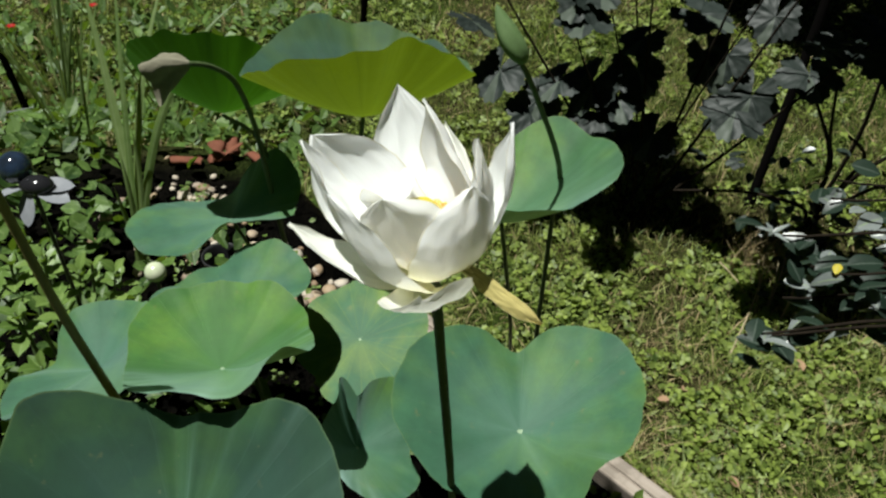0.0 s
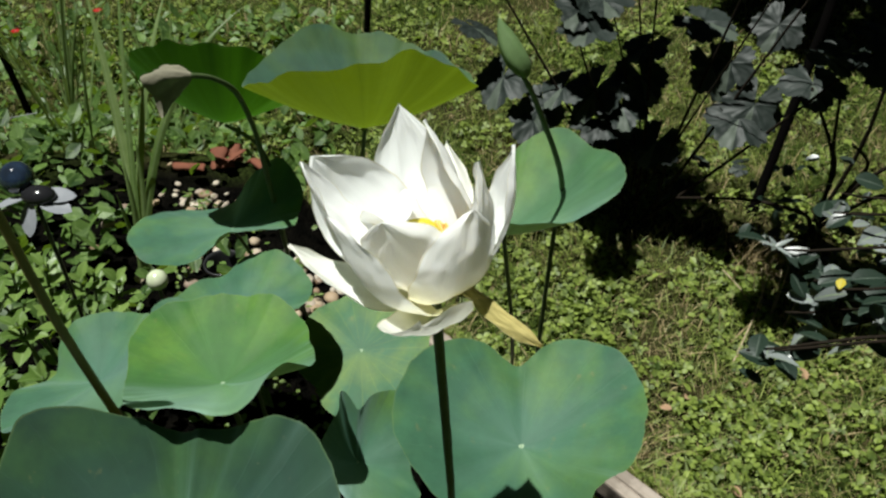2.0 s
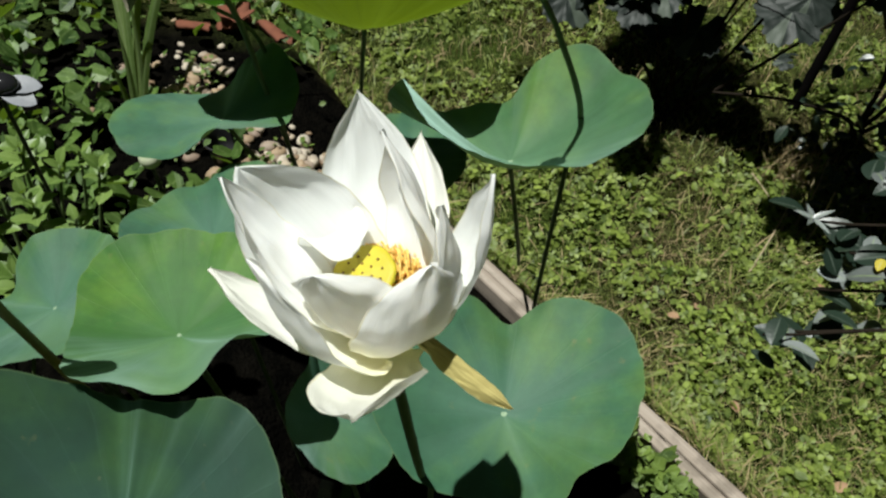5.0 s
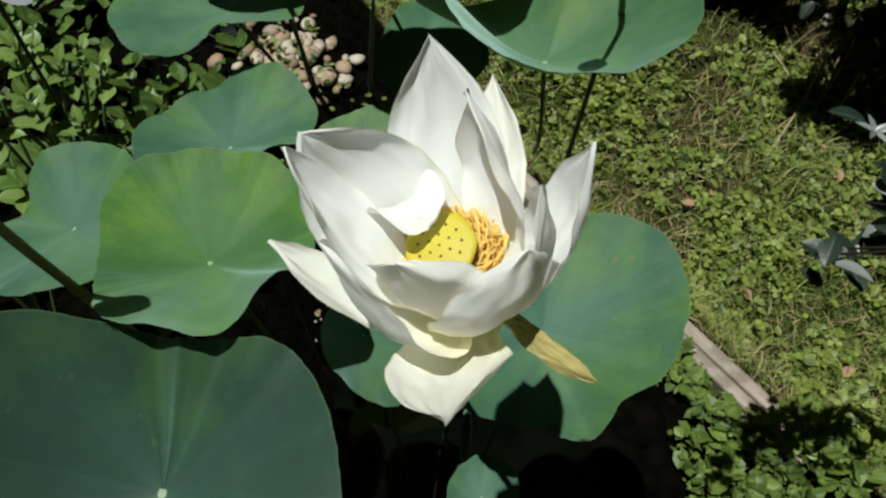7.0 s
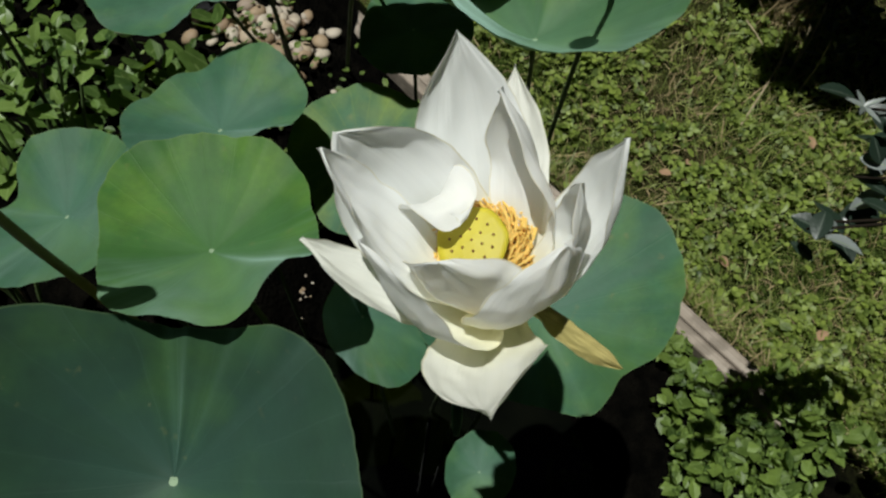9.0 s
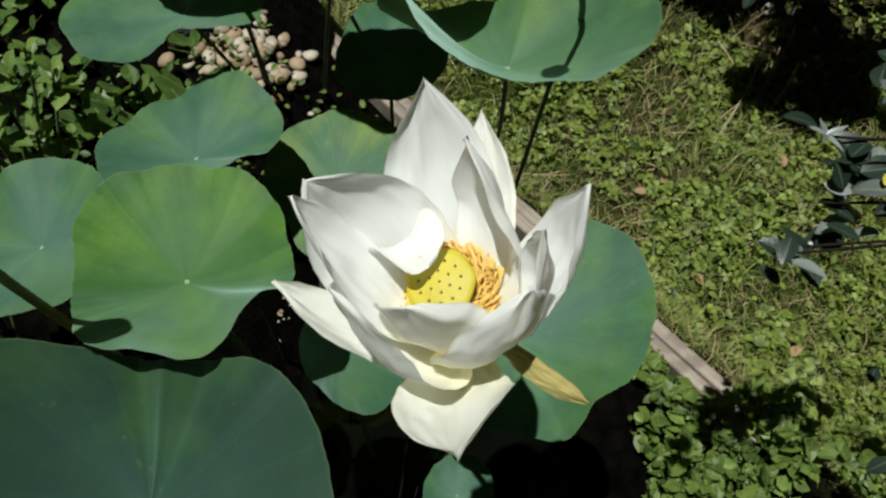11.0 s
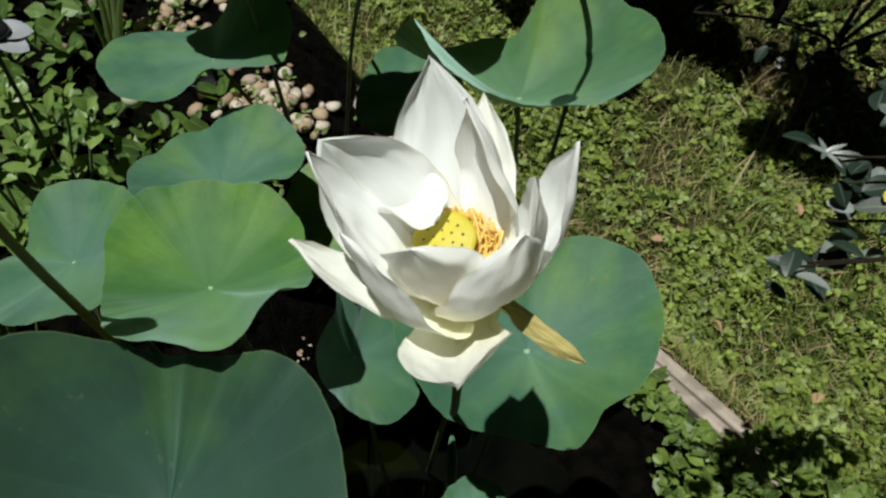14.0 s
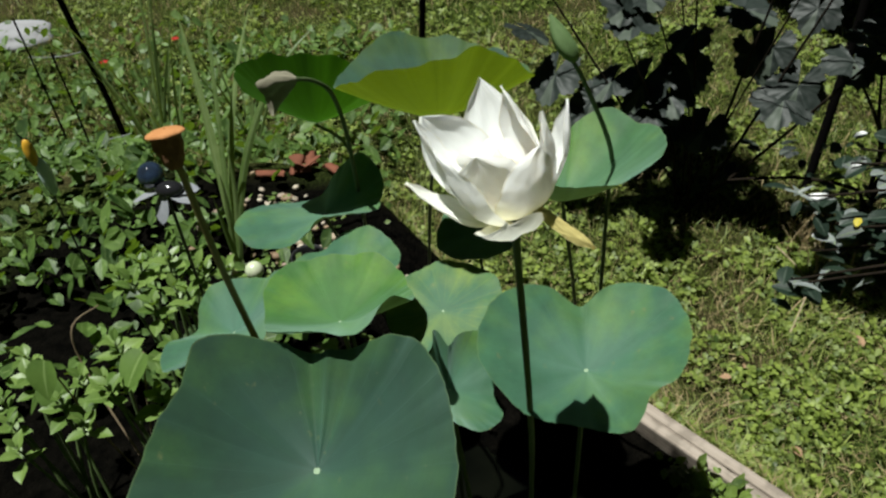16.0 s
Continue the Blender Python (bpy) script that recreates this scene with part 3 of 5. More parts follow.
receptacle = part("receptacle", grid(pod_point, 40, 25, close=True), POD, lotus, "yellow cone-shaped seed head")
dot = bmesh.new()
bmesh.ops.create_icosphere(dot, subdivisions=2, radius=0.0009)
dot_mesh = bpy.data.meshes.new("carpel")
dot.to_mesh(dot_mesh)
dot.free()
dot_mesh.materials.append(CARPEL)
for ring, count in ((0.0, 1), (0.0068, 6), (0.0132, 11)):
    for i in range(count):
        a = math.tau * i / count + ring * 90
        c = new("carpel", dot_mesh)
        c.parent = receptacle
        c.location = pod_turn @ Vector((ring * math.cos(a), ring * math.sin(a), 0.0022)) + POD_TOP - HEART

stamen_meshes = []
for k in range(4):
    bm = tube(((0, 0, 0), (0.006, 0.002 * k - 0.003, 0.010), (0.011 + 0.001 * k, 0.0045 - 0.003 * k, 0.019), (0.010 + 0.002 * k, 0.004 * k - 0.006, 0.024), (0.014 - 0.002 * k, 0.003 - 0.002 * k, 0.029)), 0.0004, 0.0009, 5, 8)
    me = bpy.data.meshes.new("stamen")
    bm.to_mesh(me)
    bm.free()
    me.materials.append(STAMEN)
    stamen_meshes.append(me)
rs = random.Random(5)
for i in range(680):
    a = math.tau * i / 680 + rs.uniform(-0.05, 0.05)
    st = new("stamen", stamen_meshes[i % 4])
    st.parent = lotus
    st.matrix_local = Matrix.Translation(POD_TOP - HEART) @ pod_turn @ Matrix.Translation((0.010 * math.cos(a), 0.010 * math.sin(a), -0.034)) \
        @ Matrix.Rotation(a + rs.uniform(-0.3, 0.3), 4, "Z") @ Matrix.Rotation(rs.uniform(0.0, 0.30 + 0.55 * max(ease(-0.6, 0.5, math.sin(a) + 0.6 * math.cos(a)), ease(0.5, 0.9, math.cos(a - 3.5)))), 4, "Y") @ Matrix.Scale(rs.uniform(0.62, 0.95), 4)
part("stalk", shift(tube(((0.046, 0.865, POND), (0.045, 0.74, 1.05), (0.030, 0.58, 1.50), HEART - Vector((0, 0, 0.004))), 0.0058, 0.0048, 10, 40, 0.15, 3), HEART), STALK, lotus)

# ---- the bud ----
BUD_AT = Vector((0.125, 1.052, 1.852))


def bud_point(u, v):
    a = math.tau * u
    r = 0.0190 * math.sin(math.pi * min(0.06 + 0.94 * v, 1) ** 0.75) ** 0.9 + 0.0006
    r *= 1 + 0.05 * math.cos(4 * a + 5 * v)
    return Vector((r * math.cos(a) - 0.039 * v, r * math.sin(a) + 0.02 * v, 0.078 * v))


bud = thing("lotus_bud", BUD_AT, "closed green lotus bud on a long bent stalk", "flower bud")
part("bud", grid(bud_point, 32, 24, close=True), BUD, bud)
part("stalk", shift(tube(((0.32, 1.58, POND), (0.27, 1.38, 0.75), (0.245, 1.27, 1.35), (0.225, 1.16, 1.58), (0.16, 1.09, 1.77), BUD_AT), 0.006, 0.0042, 8, 40, 0.12, 5), BUD_AT), STALK, bud)

# ---- small foliage ----
def leaf_sheet(half_breadth, length, fold, droop, nu=6, nv=8, curl=0.0):
    """A leaf mesh along +y with a midrib: half_breadth(v) is its outline."""
    def at(u, v):
        x = 2 * u - 1
        w = half_breadth(v) * length
        return Vector((x * w, v * length, abs(x) * w * fold - droop * length * v * v - curl * length * x * x * v * 0.2))
    return grid(at, nu, nv)


def mesh_of(name, bm, mat):
    me = bpy.data.meshes.new(name)
    bm.to_mesh(me)
    bm.free()
    me.polygons.foreach_set("use_smooth", [True] * len(me.polygons))
    me.materials.append(mat)
    return me


def foliage(name, low, high, rough=0.45, spec=0.5, glow=(0.18, 0.30, 0.02), share=0.25, scale=25, rib=(0.25, 0.35, 0.12), ribbing=0.4):
    """Leaf material: grain, a pale midrib, and a tint of its own for each leaf."""
    m, n, l, b = material(name, rough, 0, spec)
    obj = n.new("ShaderNodeTexCoord").outputs["Object"]
    body = ramp(n, l, tex(n, l, scale, 4, obj), (0.3, low), (0.7, high))
    rnd = n.new("ShaderNodeObjectInfo").outputs["Random"]
    isl = n.new("ShaderNodeNewGeometry").outputs["Random Per Island"]
    tint = calc(n, l, "FRACT", calc(n, l, "ADD", rnd, isl))
    body = mix(n, l, 0.6, body, ramp(n, l, tint, (0, low), (1, high)))
    sep = n.new("ShaderNodeSeparateXYZ")
    l.new(n.new("ShaderNodeUVMap").outputs[0], sep.inputs[0])
    mid = calc(n, l, "LESS_THAN", calc(n, l, "ABSOLUTE", calc(n, l, "SUBTRACT", sep.outputs[0], 0.5)), 0.04)
    body = mix(n, l, calc(n, l, "MULTIPLY", mid, ribbing), body, rib)
    l.new(body, b.inputs["Base Color"])
    bump(n, l, b, tex(n, l, scale * 6, 3, obj), 0.3, 0.001)
    thin(m, n, l, b, glow, share)
    return m


WEED = foliage("lush weed leaf", (0.008, 0.028, 0.006), (0.19, 0.275, 0.055), 0.5, 0.4, (0.2, 0.3, 0.02), 0.25)
JADE = foliage("pale succulent leaf", (0.06, 0.12, 0.022), (0.20, 0.29, 0.075), 0.42, 0.4)
IVY = foliage("ground cover leaf", (0.008, 0.030, 0.006), (0.12, 0.205, 0.042), 0.5, 0.4)
CLOVER = foliage("clover leaf", (0.010, 0.030, 0.005), (0.285, 0.36, 0.070), 0.5, 0.4, (0.26, 0.38, 0.02), 0.3, ribbing=0.1)
GRASS = foliage("grass blade", (0.038, 0.078, 0.012), (0.345, 0.385, 0.105), 0.5, 0.4, (0.25, 0.34, 0.04), 0.3, ribbing=0.0)
STRAW = foliage("dry straw", (0.24, 0.18, 0.09), (0.45, 0.36, 0.20), 0.7, 0.2, (0.3, 0.22, 0.1), 0.2, ribbing=0.0)
# The shade over these leaves is put into their dark base colour.
LOBED = foliage("lobed leaf darkened for shade", (0.006, 0.010, 0.008), (0.027, 0.037, 0.032), 0.55, 0.35, (0.03, 0.05, 0.01), 0.1, rib=(0.12, 0.15, 0.11))
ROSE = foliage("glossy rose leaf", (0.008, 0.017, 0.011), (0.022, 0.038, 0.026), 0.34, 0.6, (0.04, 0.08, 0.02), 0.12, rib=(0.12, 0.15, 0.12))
# Silver-grey base colour paints in the sky's glint on some leaves.
ROSE_GREY_GLINT = foliage("silvery rose leaf with painted glint", (0.06, 0.07, 0.066), (0.27, 0.30, 0.29), 0.36, 0.7, (0.06, 0.1, 0.05), 0.1)
YELLOW_LEAF = foliage("yellowed leaf", (0.45, 0.36, 0.03), (0.6, 0.5, 0.06), 0.5, 0.3, (0.6, 0.45, 0.04), 0.3)
BLADE = foliage("strap leaf", (0.07, 0.125, 0.03), (0.20, 0.27, 0.10), 0.45, 0.4, (0.3, 0.4, 0.06), 0.3, rib=(0.3, 0.38, 0.2))
RED_PETAL = foliage("red petal", (0.30, 0.008, 0.006), (0.42, 0.015, 0.01), 0.5, 0.3, (0.5, 0.03, 0.02), 0.3, ribbing=0.0)
TWIG = simple_material("dark twig", (0.008, 0.006, 0.004), (0.022, 0.016, 0.011), 50, 0.9, 0.5, 0.1)
GREEN_STEM = simple_material("green stem", (0.06, 0.10, 0.03), (0.12, 0.17, 0.06), 50, 0.6, 0.3)
VINE = simple_material("brown vine", (0.14, 0.10, 0.06), (0.24, 0.18, 0.11), 50, 0.7, 0.4)
STRAW_STALK = simple_material("dead straw stalk", (0.26, 0.21, 0.12), (0.46, 0.39, 0.26), 40, 0.8, 0.4, 0.2)
STAKE = simple_material("dark stained stake", (0.0015, 0.0013, 0.0013), (0.004, 0.0032, 0.003), 20, 0.9, 0.5, 0.05)
TERRACOTTA = simple_material("terracotta", (0.07, 0.028, 0.018), (0.18, 0.065, 0.038), 20, 0.85, 0.4, 0.2)
BLACK_PLASTIC = simple_material("black plastic", (0.012, 0.012, 0.013), (0.03, 0.03, 0.032), 20, 0.35, 0.1)
DEAD_LEAF = simple_material("dead leaf", (0.20, 0.12, 0.07), (0.38, 0.25, 0.15), 40, 0.8, 0.3, 0.2)

jade_leaf = [mesh_of("leaf", leaf_sheet(lambda v, k=k: (0.25 + 0.03 * k) * math.sin(math.pi * v ** 1.1) ** 1.05 + 0.03 * (1 - v), 0.055 + 0.007 * k, 0.28, 0.12 + 0.08 * k), JADE) for k in range(3)]
heart_leaf = mesh_of("leaf", leaf_sheet(lambda v: 0.46 * math.sin(math.pi * min(1, v * 0.82 + 0.18)) ** 0.9 * (1 - 0.35 * v * v), 0.085, 0.25, 0.2), IVY)
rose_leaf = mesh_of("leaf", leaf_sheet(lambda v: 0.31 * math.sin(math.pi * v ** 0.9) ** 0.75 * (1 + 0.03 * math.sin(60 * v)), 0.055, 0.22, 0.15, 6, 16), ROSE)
rose_leaf_glint = mesh_of("leaf", leaf_sheet(lambda v: 0.29 * math.sin(math.pi * v ** 0.9) ** 0.75, 0.05, 0.3, 0.3, 6, 12), ROSE_GREY_GLINT)
yellow_leaf = mesh_of("leaf", leaf_sheet(lambda v: 0.36 * math.sin(math.pi * v ** 0.9) ** 0.75, 0.038, 0.3, 0.1, 6, 10), YELLOW_LEAF)
sepal = mesh_of("sepal", leaf_sheet(lambda v: 0.13 * math.sin(math.pi * v ** 0.6) ** 0.8, 0.03, 0.2, 0.1, 4, 8), ROSE_GREY_GLINT)


def lobed_leaf_mesh():
    """A broad leaf of five pointed lobes with folded veins, its stalk end at the origin."""
    def at(u, v):
        a = (u - 0.5) * math.tau * 0.92
        k = abs(math.sin(a * 2.5 + math.pi / 2)) ** 0.7
        r = (0.085 + 0.030 * k) * (1.15 - 0.25 * abs(a) / math.pi) * (1 + 0.05 * math.sin(23 * a))
        p = Vector((math.sin(a), math.cos(a), 0)) * r * v
        p.z = 0.016 * v * (1 - k) - 0.012 * v * v + 0.006 * noise.noise(Vector((p.x * 40, p.y * 40, 2)))
        return p + Vector((0, 0.03, 0))
    return grid(at, 80, 8)


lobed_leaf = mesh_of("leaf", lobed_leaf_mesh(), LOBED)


def set_leaf(mesh, parent, at, yaw, pitch, roll=0.0, size=1.0, name="leaf"):
    """One leaf of a plant, at a place counted from the plant's foot."""
    ob = new(name, mesh)
    ob.parent = parent
    ob.matrix_local = Matrix.Translation(at) @ Matrix.Rotation(yaw, 4, "Z") @ Matrix.Rotation(pitch, 4, "X") @ Matrix.Rotation(roll, 4, "Y") @ Matrix.Scale(size, 4)
    return ob


# ---- succulent shrubs beside the pond ----
def succulent(foot, tops, seed, label):
    r = random.Random(seed)
    foot = Vector((foot[0], foot[1], ground_height(*foot)))
    plant = thing("succulent_shrub", foot, label, "shrub", "succulent shrubs by the pond")
    for top in tops:
        top = Vector(top) - foot
        mid = Vector((top.x * 0.45 + r.uniform(-0.03, 0.03), top.y * 0.45 + r.uniform(-0.03, 0.03), top.z * 0.55))
        part("stem", tube(((r.uniform(-0.03, 0.03), r.uniform(-0.03, 0.03), -0.02), mid, top), 0.006, 0.0028, 6, 10, 0.1, seed), GREEN_STEM, plant)
        yaw = r.uniform(0, 6)
        for k in range(8):
            yaw += 2.4
            below = 0.009 * k
            set_leaf(r.choice(jade_leaf), plant, top - Vector((0, 0, below)), yaw, radians(62 - 6.5 * k + r.uniform(-14, 14)), r.uniform(-0.3, 0.3), r.uniform(0.55, 0.75) + 0.035 * min(k, 8))
    return plant


JADE_LABEL = "pale green succulent shrub with rosettes of rounded leaves"
succulent((-0.76, 1.10), ((-0.81, 1.09, 1.27), (-0.74, 1.00, 1.22), (-0.74, 1.13, 1.26), (-0.70, 1.17, 1.18), (-0.80, 1.19, 1.22)), 1, JADE_LABEL)
succulent((-0.86, 1.22), ((-0.89, 1.17, 1.26), (-0.84, 1.29, 1.24), (-0.77, 1.29, 1.20), (-0.93, 1.31, 1.20), (-0.72, 1.34, 1.15)), 2, JADE_LABEL)
succulent((-0.86, 0.92), ((-0.87, 0.99, 1.24), (-0.86, 0.88, 1.22), (-0.77, 0.91, 1.16), (-0.94, 0.99, 1.12), (-0.72, 0.97, 1.12)), 3, JADE_LABEL)
succulent((-1.00, 0.88), ((-0.97, 0.90, 1.08), (-1.05, 0.96, 1.08), (-1.11, 0.84, 1.06)), 4, JADE_LABEL)
succulent((-1.18, 1.00), ((-1.15, 1.03, 1.08), (-1.23, 1.14, 1.04), (-1.17, 0.92, 1.05), (-1.26, 1.03, 1.0), (-1.08, 1.10, 1.0)), 5, JADE_LABEL)
succulent((-0.98, 1.45), ((-0.92, 1.44, 1.08), (-1.00, 1.50, 1.05), (-0.86, 1.50, 1.02), (-1.06, 1.40, 1.08)), 7, JADE_LABEL)

# ---- heart-leaved climber ----
foot = Vector((-0.95, 1.02, ground_height(-0.95, 1.02)))
climber = thing("climbing_vine", foot, "twining vine with dark heart-shaped leaves", "vine")
for pts in (((0, 0, 0), (-0.05, -0.04, 0.35), (-0.08, -0.06, 0.66)), ((0, 0, 0), (0.08, -0.05, 0.4), (0.16, -0.07, 0.70)), ((0, 0, 0), (-0.2, 0.2, 0.3), (-0.22, 0.25, 0.45), (-0.17, 0.33, 0.46))):
    part("stem", tube(pts, 0.003, 0.002, 6, 16, 0.1, 2), VINE, climber)
for at, yaw, pitch, size in (((-0.08, -0.06, 0.67), 3.0, -0.9, 1.15), ((0.16, -0.07, 0.70), 2.6, -0.5, 1.15), ((0.02, 0.24, 0.60), 3.4, -0.4, 0.9), ((-0.14, -0.02, 0.55), 3.9, -0.7, 1.0), ((0.08, 0.05, 0.58), 2.2, -0.3, 0.9)):
    set_leaf(heart_leaf, climber, at, yaw, pitch, 0.1, size)

# ---- lobed-leaf shrub, unseen upper leaves added for its shade ----
rs = random.Random(11)
foot = Vector((0.95, 2.95, 0.0))
shrub = thing("lobed_leaf_shrub", foot, "dark shrub with broad lobed leaves on thin stems, shade put into their colour, unseen leaves added above", "shrub")
for top in ((0.80, 2.85, 1.20), (1.10, 2.78, 1.30), (1.35, 2.73, 1.35), (0.52, 2.82, 1.05), (0.17, 3.0, 1.25), (1.60, 2.5, 1.3)):
    top = Vector(top) - foot
    part("stem", tube(((rs.uniform(-0.1, 0.1), rs.uniform(-0.1, 0.1), -0.02), (top.x * 0.35, top.y * 0.35, 0.45), (top.x * 0.8, top.y * 0.8, top.z * 0.8), top), 0.009, 0.003, 6, 20, 0.1, 1), TWIG, shrub)
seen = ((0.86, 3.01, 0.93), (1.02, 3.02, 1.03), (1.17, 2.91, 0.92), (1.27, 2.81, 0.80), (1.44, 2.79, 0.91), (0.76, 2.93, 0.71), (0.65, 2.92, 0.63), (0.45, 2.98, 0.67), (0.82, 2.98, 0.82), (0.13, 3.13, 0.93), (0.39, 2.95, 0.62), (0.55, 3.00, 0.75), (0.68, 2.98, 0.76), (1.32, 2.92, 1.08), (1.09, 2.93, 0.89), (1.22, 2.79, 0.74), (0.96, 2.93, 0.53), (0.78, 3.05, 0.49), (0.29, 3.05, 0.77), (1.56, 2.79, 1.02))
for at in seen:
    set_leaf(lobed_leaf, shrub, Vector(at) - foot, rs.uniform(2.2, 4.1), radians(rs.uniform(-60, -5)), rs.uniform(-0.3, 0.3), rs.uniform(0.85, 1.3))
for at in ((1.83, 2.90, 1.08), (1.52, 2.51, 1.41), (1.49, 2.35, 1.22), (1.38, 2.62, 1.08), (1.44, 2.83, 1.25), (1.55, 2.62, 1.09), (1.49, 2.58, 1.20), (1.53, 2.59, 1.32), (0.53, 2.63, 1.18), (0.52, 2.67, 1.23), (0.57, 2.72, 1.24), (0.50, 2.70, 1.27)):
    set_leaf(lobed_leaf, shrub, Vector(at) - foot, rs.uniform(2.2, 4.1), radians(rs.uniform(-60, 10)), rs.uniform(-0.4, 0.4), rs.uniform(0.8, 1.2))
# Stems for the leaves added above the view.
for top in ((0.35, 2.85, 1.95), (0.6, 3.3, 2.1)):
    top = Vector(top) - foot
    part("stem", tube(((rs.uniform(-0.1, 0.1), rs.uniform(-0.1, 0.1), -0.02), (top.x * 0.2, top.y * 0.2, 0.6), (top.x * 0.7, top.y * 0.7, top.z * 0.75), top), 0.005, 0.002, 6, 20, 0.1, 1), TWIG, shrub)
# Leaves added out of view to throw shade on the lawn below.
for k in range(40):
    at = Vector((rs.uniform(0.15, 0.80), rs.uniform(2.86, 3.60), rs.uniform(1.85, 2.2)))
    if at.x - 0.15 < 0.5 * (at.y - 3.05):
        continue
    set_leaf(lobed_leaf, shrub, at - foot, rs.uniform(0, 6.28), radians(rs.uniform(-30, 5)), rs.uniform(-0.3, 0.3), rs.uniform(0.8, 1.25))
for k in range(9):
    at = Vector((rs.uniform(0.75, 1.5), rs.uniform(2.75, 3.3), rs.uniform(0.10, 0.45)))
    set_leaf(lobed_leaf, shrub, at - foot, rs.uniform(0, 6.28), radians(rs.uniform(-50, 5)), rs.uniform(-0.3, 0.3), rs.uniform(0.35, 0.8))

# More unseen overhead leaves, added to darken the lawn further right.
for k in range(26):
    at = Vector((rs.uniform(1.0, 1.5), rs.uniform(2.20, 2.60), rs.uniform(1.9, 2.2)))
    set_leaf(lobed_leaf, shrub, at - foot, rs.uniform(0, 6.28), radians(rs.uniform(-30, 5)), rs.uniform(-0.3, 0.3), rs.uniform(0.8, 1.2))
for top in ((1.3, 2.45, 2.0),):
    top = Vector(top) - foot
    part("stem", tube(((rs.uniform(-0.1, 0.1), rs.uniform(-0.1, 0.1), -0.02), (top.x * 0.2, top.y * 0.2, 0.6), (top.x * 0.7, top.y * 0.7, top.z * 0.75), top), 0.005, 0.002, 6, 20, 0.1, 1), TWIG, shrub)

# ---- taller shrub, added out of view to shade the lawn's far corner ----
foot = Vector((3.9, 5.0, ground_height(3.9, 5.0)))
tall = thing("added_shade_shrub", foot, "tall dark unseen shrub added to shade the far corner of the lawn", "shrub")
for top in ((2.2, 5.6, 2.6), (2.0, 4.9, 2.5), (2.6, 4.7, 2.5), (2.9, 5.3, 2.8)):
    top = Vector(top) - foot
    part("stem", tube(((rs.uniform(-0.1, 0.1), rs.uniform(-0.1, 0.1), -0.02), (top.x * 0.3, top.y * 0.3, 1.0), (top.x * 0.8, top.y * 0.8, top.z * 0.85), top), 0.016, 0.004, 7, 20, 0.1, 2), TWIG, tall)
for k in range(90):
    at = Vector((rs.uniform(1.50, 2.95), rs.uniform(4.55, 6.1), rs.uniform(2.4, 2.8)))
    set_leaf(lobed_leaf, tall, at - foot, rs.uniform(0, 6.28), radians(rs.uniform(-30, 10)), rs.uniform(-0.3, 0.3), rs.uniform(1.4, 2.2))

# ---- bare dark canes in the lawn ----
foot = Vector((1.78, 2.95, ground_height(1.78, 2.95)))
canes = thing("cane_shrub", foot, "open shrub of dark bent canes, low leaves added to shade the lawn", "shrub")
for k, pts in enumerate((((1.70, 2.85, 0.45), (1.42, 2.71, 0.90)), ((1.72, 2.85, 0.40), (1.58, 2.70, 0.66), (1.51, 2.66, 0.90)), ((1.78, 2.80, 0.35), (1.70, 2.62, 0.62), (1.57, 2.56, 0.75)), ((1.80, 2.75, 0.30), (1.78, 2.55, 0.52), (1.72, 2.36, 0.55)),
                         ((1.66, 2.80, 0.20), (1.50, 2.70, 0.33), (1.30, 2.72, 0.36), (1.05, 2.80, 0.30)), ((1.85, 2.85, 0.35), (1.98, 2.75, 0.62), (2.05, 2.7, 0.85)), ((1.82, 2.9, 0.5), (1.80, 2.88, 0.9), (1.84, 2.9, 1.25)))):
    part("cane", tube(((0, 0, -0.02), *[Vector(q) - foot for q in pts]), 0.011, 0.005, 7, 24, 0.25, k), TWIG, canes)
# Low leaves added among the canes to make the dark patch of shade.
for k in range(70):
    at = Vector((rs.uniform(1.32, 1.85), rs.uniform(2.3, 2.95), rs.uniform(0.08, 0.5)))
    set_leaf(rose_leaf, canes, at - foot, rs.uniform(0, 6.28), radians(rs.uniform(-60, 10)), rs.uniform(-0.4, 0.4), rs.uniform(0.8, 1.5))

# ---- rose sprays ----
foot = Vector((1.75, 0.90, ground_height(1.75, 0.90)))
rose = thing("rose_bush", foot, "dark rose bush with glossy leaves, some painted silvery for glint, and a spent flower", "rose bush")
rs = random.Random(21)
sprays = (((0.515, 0.905, 1.655), 0), ((0.44, 0.765, 1.59), 1), ((0.60, 0.86, 1.62), 2), ((0.62, 0.99, 1.66), 3), ((0.66, 0.93, 1.58), 4), ((0.76, 1.02, 1.58), 5), ((0.70, 1.12, 1.60), 6), ((0.82, 0.98, 1.52), 7), ((0.9, 1.1, 1.6), 8), ((0.53, 0.86, 1.57), 9), ((0.48, 0.80, 1.55), 10), ((0.59, 0.92, 1.58), 11))
